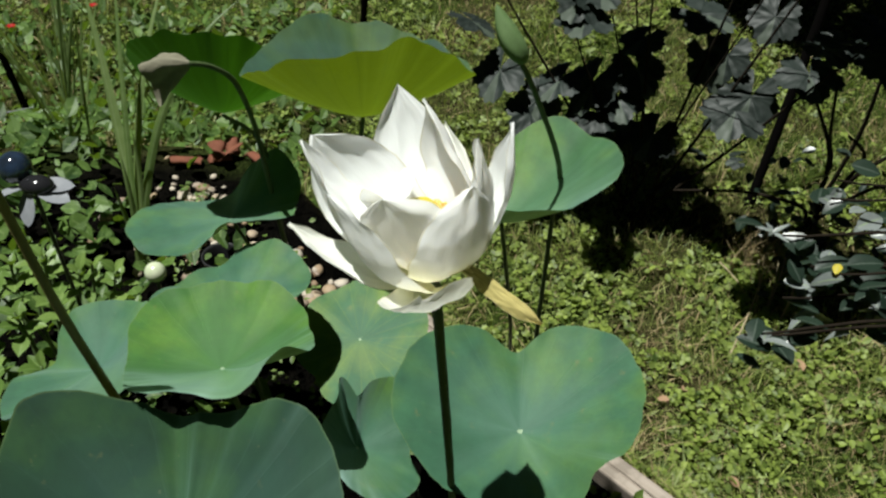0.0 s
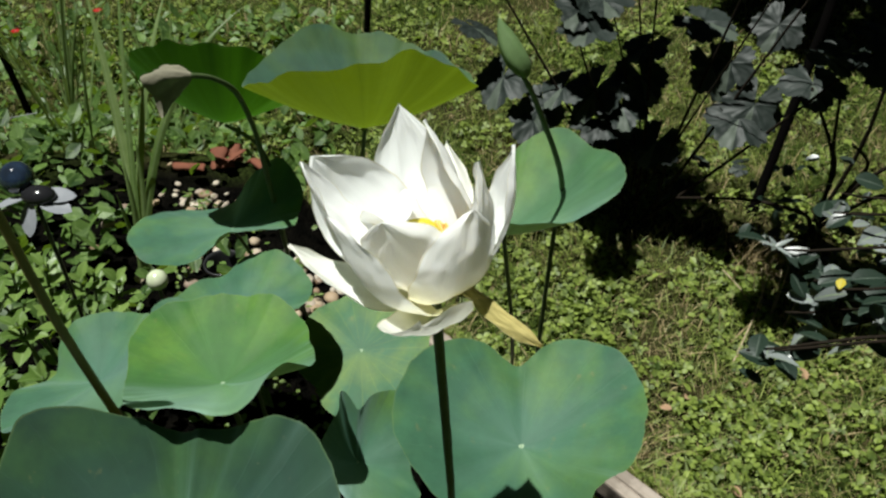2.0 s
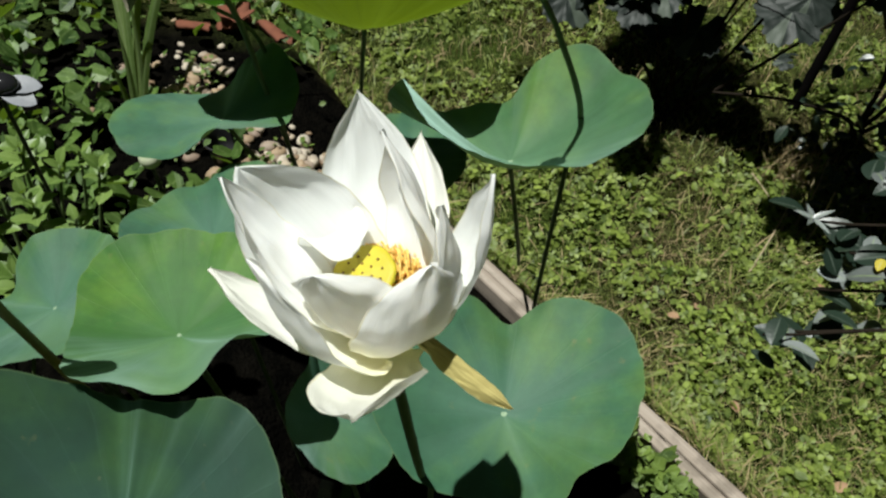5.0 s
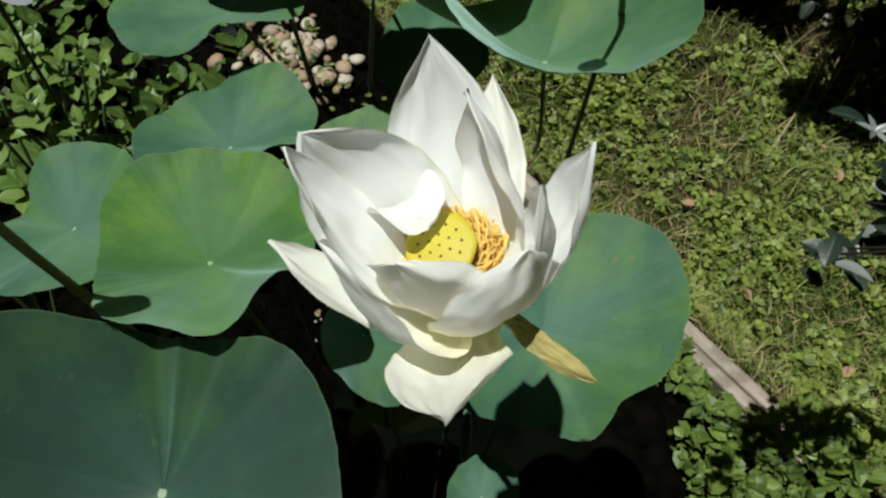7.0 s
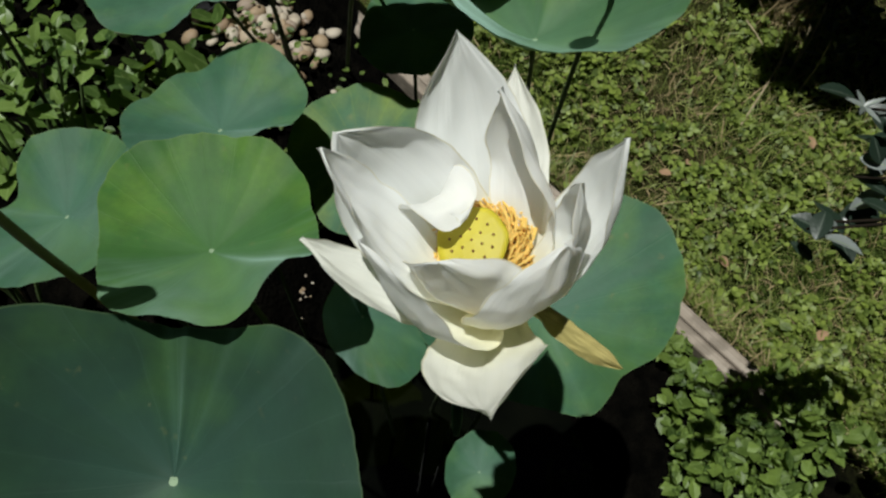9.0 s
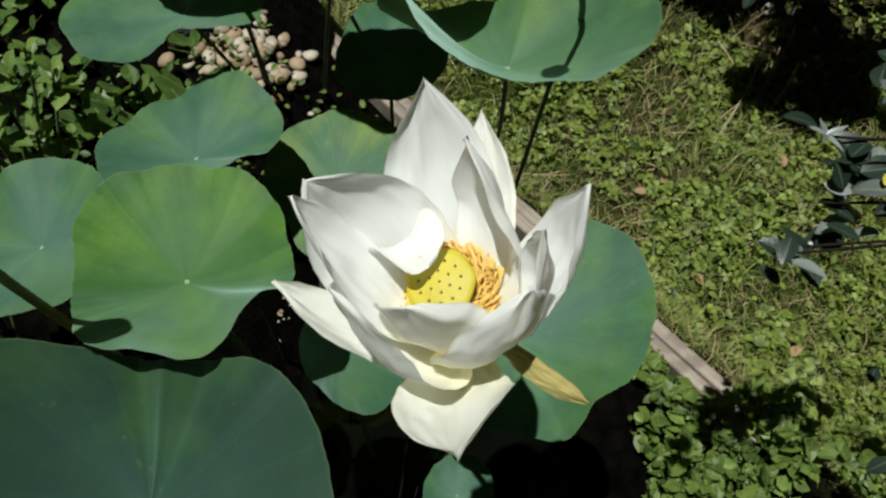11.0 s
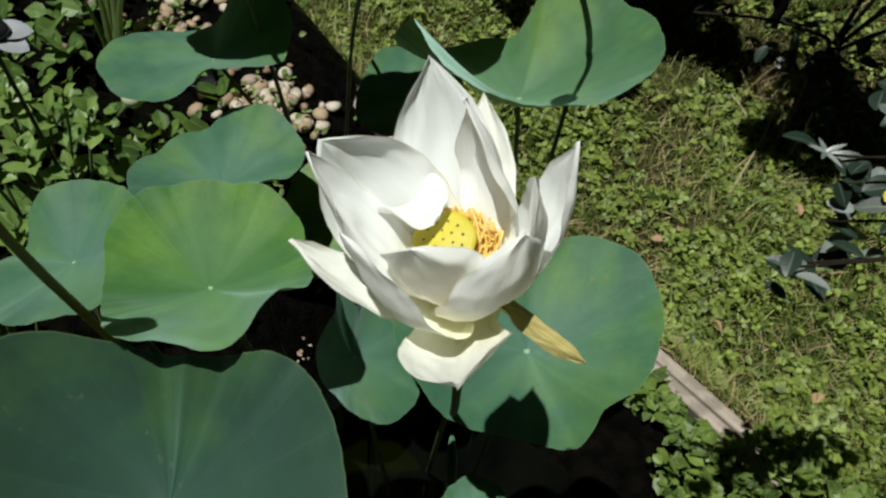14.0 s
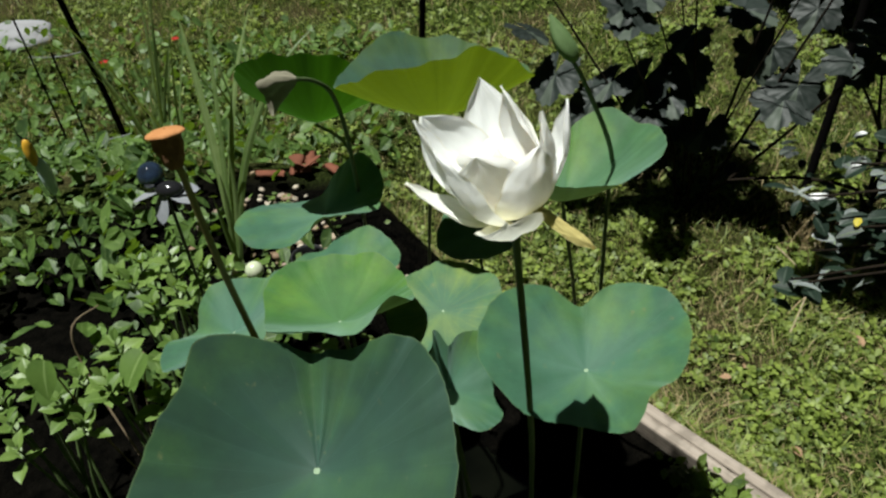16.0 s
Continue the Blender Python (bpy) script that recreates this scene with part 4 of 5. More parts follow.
for top, k in sprays:
    top = Vector(top) - foot
    part("stem", tube(((0, 0, -0.02), (top.x * 0.25 + 0.03, top.y * 0.2, 0.75), (top.x * 0.65, top.y * 0.6, top.z * 0.95), top), 0.006, 0.0018, 6, 20, 0.1, k), TWIG, rose)
    for j in range({1: 4, 9: 8, 10: 5}.get(k, 15)):
        s = 1 - 0.024 * j
        at = Vector((top.x * (0.72 + 0.28 * s) + 0.02 * j * 0.5, top.y * s, top.z - 0.012 * j))
        at += Vector((rs.uniform(-0.03, 0.03), rs.uniform(-0.03, 0.03), rs.uniform(-0.02, 0.02)))
        if at.x + foot.x > 0.90 and at.y + foot.y > 1.10:
            continue
        set_leaf(rose_leaf_glint if rs.random() < 0.34 else rose_leaf, rose, at, rs.uniform(0, 6.28), radians(rs.uniform(-35, 25)), rs.uniform(-0.5, 0.5), rs.uniform(0.6, 1.15))
# Leaves out of view, added to shade the near corner of the lawn.
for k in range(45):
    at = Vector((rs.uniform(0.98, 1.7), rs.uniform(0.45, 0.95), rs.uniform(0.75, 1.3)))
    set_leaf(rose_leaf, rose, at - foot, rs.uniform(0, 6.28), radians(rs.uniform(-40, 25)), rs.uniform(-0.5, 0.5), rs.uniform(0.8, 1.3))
for k in range(5):
    set_leaf(sepal, rose, Vector((0.50, 0.90, 1.665)) - foot, 1.257 * k, radians(rs.uniform(-5, 30)), 0, 1.0, "sepal")
set_leaf(yellow_leaf, rose, Vector((0.60, 0.872, 1.63)) - foot, 2.6, -0.3, 0.2, 0.5)

# ---- dead stalks ----
foot = Vector((1.36, 2.28, ground_height(1.36, 2.28)))
dead = thing("dead_stalks", foot, "broken straw-coloured dead stalks leaning in the lawn", "dead plant")
for k, (a, q) in enumerate((((-0.18, -0.18, 0.0), (0.03, 0.18, 0.16)), ((0, 0, -0.01), (0.10, 0.22, 0.16)), ((0.02, 0.03, -0.01), (0.16, 0.30, 0.20)), ((-0.02, 0.02, -0.01), (0.03, 0.25, 0.14)), ((0.05, -0.03, -0.01), (0.13, 0.10, 0.22)), ((-0.05, -0.06, 0.0), (0.09, 0.16, 0.05)), ((0, 0.1, -0.01), (-0.12, 0.28, 0.10)))):
    a, q = Vector(a), Vector(q)
    part("stalk", tube((a, a.lerp(q, 0.5) + Vector((0.01, 0, 0.015)), q), 0.0045, 0.0028, 6, 12, 0.25, k), STRAW_STALK, dead)

# ---- ground cover, lawn and grass ----
def scatter(name, spots, mat, label, category, three=False, seed=0, pointed=False):
    """Many small folded leaflets in one mesh. spots: rows of x, y, z, size, slope."""
    r = np.random.RandomState(seed)
    shape = np.array([(0, 0, 0), (-0.30, 0.28, 0.07), (-0.31, 0.62, 0.09), (-0.03, 1, 0), (0.03, 1, 0), (0.31, 0.62, 0.09), (0.30, 0.28, 0.07)]) if pointed else np.array([(0, 0, 0), (-0.36, 0.33, 0.08), (-0.42, 0.70, 0.10), (-0.17, 0.98, 0.04), (0.17, 0.98, 0.04), (0.42, 0.70, 0.10), (0.36, 0.33, 0.08)])
    verts, faces = [], []
    for x, y, z, size, slope in spots:
        yaw0, lean = r.uniform(0, 6.28), r.uniform(0, 6.28)
        nx, ny = math.cos(lean) * slope, math.sin(lean) * slope
        for k in range(3 if three else 1):
            a = yaw0 + k * 2.094 + r.uniform(-0.2, 0.2)
            c, s = math.cos(a), math.sin(a)
            base = len(verts)
            for px, py, pz in shape * size:
                qx, qy = c * px - s * py, s * px + c * py
                verts.append((x + qx, y + qy, z + pz + qx * nx + qy * ny))
            faces.append((base, base + 3, base + 2, base + 1))
            faces.append((base, base + 4, base + 3))
            faces.append((base, base + 6, base + 5, base + 4))
    me = bpy.data.meshes.new(name)
    me.from_pydata(verts, [], faces)
    me.uv_layers.new(name="UVMap")
    me.materials.append(mat)
    return tagged(new(name, me), label, category, kind="stuff")


def blades(name, spots, mat, label, category, seed=0):
    """Many bent grass blades in one mesh. spots: rows of x, y, z, length, breadth, lean."""
    r = np.random.RandomState(seed)
    verts, faces = [], []
    for x, y, z, length, wide, lean in spots:
        a, b = r.uniform(0, 6.28), r.uniform(0, 6.28)
        dx, dy = math.cos(a) * lean, math.sin(a) * lean
        wx, wy = math.cos(b) * wide, math.sin(b) * wide
        base = len(verts)
        for t, w in ((0, 1.0), (0.4, 0.9), (0.75, 0.6), (1.0, 0.08)):
            h = length * t * (1 - 0.35 * lean * t)
            px, py = x + dx * length * t * t, y + dy * length * t * t
            verts += [(px - wx * w, py - wy * w, z + h), (px + wx * w, py + wy * w, z + h)]
        for k in range(3):
            i = base + 2 * k
            faces.append((i, i + 1, i + 3, i + 2))
    me = bpy.data.meshes.new(name)
    me.from_pydata(verts, [], faces)
    me.uv_layers.new(name="UVMap")
    me.materials.append(mat)
    return tagged(new(name, me), label, category, kind="stuff")


def edge_distance(x, y):
    return (Vector((x, y)) - EDGE_A).dot(EDGE_OUT)


r = np.random.RandomState(3)
clover, grass, straw, cover, lush = [], [], [], [], []
while len(clover) < 17000:
    y = 0.3 + 6.2 * r.rand() ** 1.7
    x = r.uniform(-0.9 - 0.5 * y, 1.2 + 0.62 * y)
    d = edge_distance(x, y)
    if d < 0.06 and y < 3.2 or soil_share(x, y) > 0.4:
        continue
    bare = noise.noise(Vector((x * 2.6, y * 2.6, 9))) + 0.7 * noise.noise(Vector((x * 9, y * 9, 5))) + 0.9 * (1 - ease(0.05, 0.22, d))
    if r.rand() < ease(-0.3, 0.3, bare):
        continue
    clover.append((x, y, ground_height(x, y) + r.uniform(0.015, 0.07), 0.008 + 0.019 * r.rand() ** 1.8, r.uniform(0, 1.0)))
while len(grass) < 52000:
    y = 0.3 + 7.5 * r.rand() ** 1.6
    x = r.uniform(-1.2 - 0.5 * y, 1.2 + 0.65 * y)
    d = edge_distance(x, y)
    if d < 0.07 and y < 3.2 or soil_share(x, y) > 0.4:
        continue
    tall = 1 + 0.8 * noise.noise(Vector((x * 1.6, y * 1.6, 2)))
    row = (x, y, ground_height(x, y), r.uniform(0.04, 0.11) * max(tall, 0.5), 0.0011 + 0.0028 * r.rand() ** 2, r.uniform(0.3, 1.3))
    (straw if r.rand() < 0.18 + 0.25 * ease(0.0, 0.4, noise.noise(Vector((x * 2.6, y * 2.6, 9)))) else grass).append(row)
while len(grass) < 66000:
    a, k = r.uniform(0, 6.28), 6.5 * r.rand() ** 0.6
    x, y = -0.3 + k * math.cos(a), 1.2 + k * math.sin(a)
    if soil_share(x, y) > 0.4 or (abs(x) < 0.7 * y + 1 and y > 0.3):
        continue
    row = (x, y, ground_height(x, y), r.uniform(0.05, 0.12), r.uniform(0.002, 0.004), r.uniform(0.2, 1.1))
    (straw if r.rand() < 0.15 else grass).append(row)
    if r.rand() < 0.22:
        clover.append((x, y, ground_height(x, y) + r.uniform(0.015, 0.07), r.uniform(0.014, 0.026), r.uniform(0, 0.8)))
weeds = []
while len(weeds) < 900:
    x, y = r.uniform(0.2, 2.4), r.uniform(0.5, 3.2)
    if edge_distance(x, y) > 0.12 and noise.noise(Vector((x * 3, y * 3, 12))) > 0.05:
        weeds.append((x, y, ground_height(x, y) + r.uniform(0.03, 0.08), r.uniform(0.024, 0.042), r.uniform(0.1, 0.9)))
scatter("lawn_weeds", weeds, CLOVER, "broader fresh green weed leaves in the lawn", "weeds", False, 6, True)
scatter("clover", clover, CLOVER, "low clover and small weeds in the lawn", "clover", True, 1)
blades("grass", grass, GRASS, "short green lawn grass", "grass", 2)
for k in range(900):
    x, y = r.uniform(0.5, 1.6), r.uniform(0.6, 2.4)
    if edge_distance(x, y) > 0.05:
        straw.append((x, y, ground_height(x, y), r.uniform(0.03, 0.09), r.uniform(0.0008, 0.0016), r.uniform(0.8, 1.6)))
for k in range(160):
    x, y = 1.42 + r.normal(0, 0.07), 2.62 + r.normal(0, 0.07)
    straw.append((x, y, 0, r.uniform(0.1, 0.3), 0.0018, r.uniform(0.2, 0.9)))
blades("dry_grass", straw, STRAW, "dry straw-coloured grass among the green", "grass", 3)
while len(cover) < 4600:
    y = 1.35 + 3.6 * r.rand() ** 1.2
    x = r.uniform(-2.2 - 0.35 * y, -0.50)
    if edge_distance(x, y) > -0.12 and y < 2.3:
        continue
    if -1.05 < x and 1.75 < y < 2.75 and r.rand() < 0.86:
        continue
    if Vector(((x + 1.55) / 0.26, (y - 1.62) / 0.22)).length < 1:
        continue
    mound = 0.16 + 0.14 * noise.noise(Vector((x * 1.5, y * 1.5, 6)))
    cover.append((x, y, ground_height(x, y) + mound * 1.5 * r.rand() ** 0.7 + 0.01, 0.026 + 0.060 * r.rand() ** 1.6, r.uniform(0.1, 1.5)))
for k in range(9000):
    x, y = r.uniform(-2.4, 1.6), r.uniform(-1.3, 1.6)
    if (y < 0.3 or x < -1.6 and y < 1.3) and soil_share(x, y) > 0.25 and pond_share(x, y) < 0.05 and len(cover) < 7600:
        mound = 0.14 + 0.12 * noise.noise(Vector((x * 1.5, y * 1.5, 6)))
        cover.append((x, y, ground_height(x, y) + mound * 1.5 * r.rand() ** 0.7 + 0.01, 0.026 + 0.060 * r.rand() ** 1.6, r.uniform(0.1, 1.5)))
while len(lush) < 2600:
    x, y = r.uniform(0.35, 1.35), r.uniform(0.1, 1.7)
    d = edge_distance(x, y)
    # Weeds left out so the blackened soil stands for a leaf's shadow.
    if x < 0.66 - 0.45 * max(0.0, y - 0.84):
        continue
    if -0.42 < d < (0.09 if y < 0.98 else -0.05) and noise.noise(Vector((x * 4, y * 4, 1))) > (-0.25 if d < -0.05 else -0.3) and y < 1.25:
        lush.append((x, y, ground_height(x, y) + r.uniform(0.01, 0.09) + 0.08 * ease(-0.08, -0.02, d), 0.012 + 0.044 * r.rand() ** 1.9, r.uniform(0.1, 1.4)))
for k in range(1000):
    x, y = r.uniform(-0.95, 0.1), r.uniform(1.35, 2.4)
    if edge_distance(x, y) < -0.06 and noise.noise(Vector((x * 5, y * 5, 4))) > 0.0:
        lush.append((x, y, ground_height(x, y) + r.uniform(0.01, 0.07), r.uniform(0.015, 0.03), r.uniform(0.1, 0.7)))
scatter("ground_cover", cover, IVY, "tangled dark green ground cover of small leaves", "ground cover", False, 4, True)
scatter("pond_weeds", lush, WEED, "lush green weeds along the timber edging", "weeds", False, 5, True)

# ---- withered leaf and seed head ----
CRUMPLED = simple_material("withered leaf", (0.07, 0.065, 0.04), (0.24, 0.225, 0.165), 30, 0.8, 0.5, 0.2)
SEED_TOP = simple_material("dry seed head top", (0.36, 0.15, 0.05), (0.50, 0.24, 0.10), 60, 0.8, 0.5, 0.2)
SEED_SIDE = simple_material("dry seed head side", (0.10, 0.05, 0.025), (0.28, 0.14, 0.07), 40, 0.85, 0.8, 0.2)

tip = Vector((-0.409, 1.124, 1.800))
withered = thing("withered_lotus_leaf", tip, "small withered grey-brown lotus leaf hanging from a bent stalk", "lotus leaf", "lotus leaves of the pond")


def crumple(u, v):
    a = math.tau * u
    r = 0.004 + 0.026 * v ** 0.8 * (1 + 0.35 * math.sin(3 * a) + 0.3 * noise.noise(Vector((2 * math.cos(a), 2 * math.sin(a), 3 * v))))
    return Vector((0.030 - 0.062 * v + 0.010 * math.sin(2 * a) * v, r * math.cos(a) * 0.7, r * math.sin(a) * (1.0 if math.sin(a) > 0 else 1.5) - 0.020 * v * v))


part("blade", grid(crumple, 40, 14, close=True), CRUMPLED, withered)
part("stalk", shift(tube(((-0.42, 1.90, 0.40), (-0.40, 1.66, 0.95), (-0.355, 1.40, 1.38), (-0.338, 1.30, 1.56), (-0.334, 1.240, 1.665), (-0.337, 1.19, 1.738), (-0.358, 1.156, 1.778), tip + Vector((0.028, 0, 0))), 0.006, 0.0042, 8, 50, 0.12, 8), tip), STALK, withered)

pod_at = Vector((-0.402, 0.580, 2.030))
seed_head = thing("dry_seed_head", pod_at, "dry orange-brown lotus seed head on a leaning olive stalk", "seed head")
tilt_seed = Vector((-0.12, 0.30, 1)).normalized().to_track_quat("Z", "Y").to_matrix()


def seed_side(u, v):
    a = math.tau * u
    r = 0.008 + 0.0115 * v ** 0.7 * (1 + 0.22 * math.sin(9 * a) * (1 - v) + 0.35 * noise.noise(Vector((math.cos(a) * 2, math.sin(a) * 2, v * 4))))
    return tilt_seed @ Vector((r * math.cos(a), r * math.sin(a), -0.045 + 0.043 * v))


def seed_top(u, v):
    a = math.tau * u
    r = 0.0235 * math.sin(math.pi * (0.5 * v + 0.02)) * (1 + 0.04 * math.sin(5 * a))
    return tilt_seed @ Vector((r * math.cos(a), r * math.sin(a), 0.004 - 0.006 * v * v + 0.001 * noise.noise(Vector((r * 400, a, 0)))))


part("cone", grid(seed_side, 36, 12, close=True), SEED_SIDE, seed_head)
part("top", grid(seed_top, 36, 10, close=True), SEED_TOP, seed_head, "flat orange top")
part("stalk", shift(tube(((-0.35, 0.73, POND), (-0.368, 0.67, 1.20), (-0.385, 0.622, 1.60), (-0.396, 0.600, 1.80), (-0.404, 0.590, 1.988)), 0.0058, 0.0048, 8, 40, 0.1, 9), pod_at), STALK_OLIVE, seed_head)

# ---- low young leaves ----
lotus_leaf((0.085, 0.541, 1.16), (-0.1, -0.15), 0.058, (0.18, 0.05, 0.05, 0, 0.03), (0.02, 0.05, -0.05, 0.05, 0, 0, 0, 0), LEAF_BLUE, (0.10, 0.66, POND), "small young lotus leaf near the water", seed=14)
furl = Vector((0.075, 0.74, 0.80))
furled = thing("furled_lotus_leaf", furl, "furled young lotus leaf still rolled", "lotus leaf", "lotus leaves of the pond")


def roll_up(u, v):
    a = 9.5 * u
    r = (0.012 - 0.0085 * u) * math.sin(math.pi * min(0.08 + 0.9 * v, 1)) ** 0.6 + 0.001
    return Vector((r * math.cos(a), (v - 0.5) * 0.11, r * math.sin(a) + 0.02 * v))


part("blade", grid(roll_up, 40, 12), LEAF_BLUE, furled)
part("stalk", shift(tube(((0.09, 0.80, POND), (0.085, 0.77, 0.6), furl), 0.004, 0.003, 6, 12), furl), STALK, furled)

# ---- garden ornaments ----
def ball(name, radius, mat, parent, at=(0, 0, 0), squash=(1, 1, 1), label="", lumps=0.0):
    bm = bmesh.new()
    bmesh.ops.create_uvsphere(bm, u_segments=28, v_segments=18, radius=radius)
    for v in bm.verts:
        k = 1 + lumps * noise.noise(v.co / radius * 1.3)
        v.co = Vector((v.co.x * squash[0] * k, v.co.y * squash[1] * k, v.co.z * squash[2] * k))
    ob = part(name, bm, mat, parent, label)
    ob.location = at
    return ob


m, n, l, b = material("blue glass ball", 0.06, 0.0, 0.8)
obj = n.new("ShaderNodeTexCoord").outputs["Object"]
l.new(ramp(n, l, tex(n, l, 26, 3, obj), (0.35, (0.010, 0.014, 0.02)), (0.7, (0.02, 0.035, 0.065))), b.inputs["Base Color"])
BLUE_GLASS = m
m, n, l, b = material("frosted glass ball", 0.25, 0.0, 0.6)
obj = n.new("ShaderNodeTexCoord").outputs["Object"]
l.new(ramp(n, l, tex(n, l, 30, 3, obj), (0.3, (0.38, 0.44, 0.28)), (0.7, (0.55, 0.58, 0.42))), b.inputs["Base Color"])
FROSTED = m
BLACK_GLOSS = simple_material("black gloss enamel", (0.008, 0.008, 0.009), (0.02, 0.02, 0.022), 30, 0.12, 0)
GREY_METAL = simple_material("grey painted metal", (0.16, 0.17, 0.19), (0.28, 0.29, 0.31), 40, 0.4, 0.2, 0.5)
TEAL = simple_material("pale teal paint", (0.45, 0.62, 0.60), (0.60, 0.74, 0.72), 30, 0.4, 0.1)
AMBER = simple_material("amber paint", (0.55, 0.28, 0.02), (0.7, 0.42, 0.05), 30, 0.4, 0.1)

at = Vector((-0.751, 1.181, 1.554))
fly = thing("dragonfly_ornament", (at.x, at.y, ground_height(at.x, at.y)), "garden stake dragonfly with blue glass head and grey wings", "garden ornament")
up = at.z - fly.location.z
ball("head", 0.030, BLUE_GLASS, fly, (0, 0, up), label="dark blue glass ball")
ball("body", 0.022, BLACK_GLOSS, fly, (0.040, -0.022, up - 0.022), (1.4, 1, 0.8), label="glossy black bulb")
wing = mesh_of("wing", leaf_sheet(lambda v: 0.24 * math.sin(math.pi * v ** 1.3) ** 0.7 + 0.03 * (1 - v), 0.075, 0.12, 0.1, 6, 12), GREY_METAL)
for yaw, pitch, size in ((-1.3, -0.1, 1.0), (-1.75, -0.25, 1.0), (2.95, -0.9, 1.0), (1.9, -0.1, 0.9)):
    set_leaf(wing, fly, Vector((0.028, -0.025, up - 0.022)), yaw, pitch, 0.2, size, "wing")
part("stake", tube(((0.03, -0.02, -0.03), (0.032, -0.02, up * 0.5), (0.03, -0.02, up - 0.03)), 0.004, 0.004, 8, 8), BLACK_PLASTIC, fly)

at = Vector((-0.78, 1.66, 0))
at.z = ground_height(at.x, at.y)
lamp = thing("garden_ball", at, "pale frosted glass ball on a short stake", "garden ornament")
ball("ball", 0.030, FROSTED, lamp, (0, 0, 0.30))
part("stake", tube(((0, 0, -0.02), (0.002, 0, 0.14), (0, 0, 0.275)), 0.006, 0.006, 8, 6), BLACK_PLASTIC, lamp)

at = Vector((-1.289, 1.620, 0))
at.z = ground_height(at.x, at.y)
bird = thing("bird_ornament", at, "painted bird ornament, teal and amber, on a thin stake", "garden ornament")
up = 1.304 - at.z
ball("body", 0.026, TEAL, bird, (0.008, 0, up - 0.045), (0.75, 0.7, 2.5), "pale teal body", 0.1)
ball("breast", 0.019, AMBER, bird, (-0.004, -0.006, up + 0.040), (0.8, 0.8, 2.3), "amber breast", 0.1)
ball("head", 0.013, BLACK_GLOSS, bird, (-0.008, 0, up + 0.068), (1, 0.9, 1.2), "black head", 0.1)
part("beak", tube(((-0.010, 0, up + 0.078), (-0.016, -0.006, up + 0.10), (-0.014, -0.008, up + 0.12)), 0.004, 0.001, 6, 6), BLACK_GLOSS, bird)
part("stake", tube(((0.002, 0, -0.02), (0, 0, up * 0.5), (0.003, 0, up - 0.06)), 0.003, 0.003, 6, 6), BLACK_PLASTIC, bird)

# ---- pots and pebbles ----
def pot(name, at, radius, height, mat, label, turn=(0, 0, 0), wall=0.005):
    """A tapered, open plant pot with a rolled rim."""
    prof = ((0.72, 0.0), (0.74, 0.02), (0.93, 0.86), (1.03, 0.87), (1.05, 1.0), (0.98, 1.0), (0.90, 0.85), (0.70, 0.06), (0.001, 0.05))

    def fn(u, v):
        k = v * (len(prof) - 1)
        i = min(int(k), len(prof) - 2)
        r, z = (prof[i][j] + (prof[i + 1][j] - prof[i][j]) * (k - i) for j in (0, 1))
        a = math.tau * u
        return Vector((r * radius * math.cos(a), r * radius * math.sin(a), z * height))

    holder = thing(name, at, label, "plant pot")
    body = part("body", grid(fn, 36, (len(prof) - 1) * 2, close=True), mat, holder)
    body.rotation_euler = turn
    return holder


px, py = -0.69, 1.96
pot("plastic_pot", (px, py, ground_height(px, py) - 0.005), 0.060, 0.10, BLACK_PLASTIC, "black plastic nursery pot standing among pebbles")
def shard_mesh(length, wide, bow, seed):
    """A curved piece of a broken pot, with ragged edges and the wall's thickness."""
    def fn(u, v):
        side, k = (1, u * 2) if u < 0.5 else (-1, 2 - u * 2)
        x = (k - 0.5) * wide * (0.75 + 0.35 * noise.noise(Vector((v * 3, seed, 0))) + 0.25 * v)
        y = (v - 0.5) * length * (1 + 0.2 * noise.noise(Vector((k * 4, seed, 5))))
        return Vector((x, y, -bow * (k - 0.5) ** 2 + 0.004 * side))
    return grid(fn, 16, 6, close=True)


rs = random.Random(17)
heap = thing("terracotta_shards", (-0.80, 2.64, ground_height(-0.80, 2.64)), "heap of broken red-brown terracotta pot shards", "broken pot")
for k in range(8):
    ob = part("shard", shard_mesh(rs.uniform(0.07, 0.13), rs.uniform(0.05, 0.08), rs.uniform(0.03, 0.08), k), TERRACOTTA, heap)
    x, y = rs.gauss(0, 0.07), rs.gauss(0, 0.055)
    ob.location = (x, y, ground_height(-0.80 + x, 2.64 + y) - heap.location.z + 0.02 + 0.03 * rs.random())
    ob.rotation_euler = (rs.uniform(-0.6, 0.6), rs.uniform(-0.6, 0.6), rs.uniform(0, 6.28))

pebble_meshes = []
for k in range(6):
    bm = bmesh.new()
    bmesh.ops.create_icosphere(bm, subdivisions=2, radius=0.02)
    for v in bm.verts:
        q = 1 + 0.22 * noise.noise(v.co * 40 + Vector((k * 7, 0, 0)))
        v.co = Vector((v.co.x * 1.25 * q, v.co.y * q, v.co.z * 0.7 * q))
    pebble_meshes.append(mesh_of("pebble", bm, None))
m, n, l, b = material("river pebbles", 0.65, 0, 0.35)
rnd = n.new("ShaderNodeObjectInfo").outputs["Random"]
obj = n.new("ShaderNodeTexCoord").outputs["Object"]
tone = ramp(n, l, rnd, (0.0, (0.16, 0.10, 0.06)), (0.35, (0.30, 0.22, 0.14)), (0.65, (0.42, 0.37, 0.30)), (1.0, (0.22, 0.16, 0.12)))
l.new(mix(n, l, 0.3, tone, tex(n, l, 60, 4, obj), "OVERLAY"), b.inputs["Base Color"])
bump(n, l, b, tex(n, l, 150, 3, obj), 0.2, 0.001)
for me in pebble_meshes:
    me.materials.clear()
    me.materials.append(m)
rs = random.Random(8)
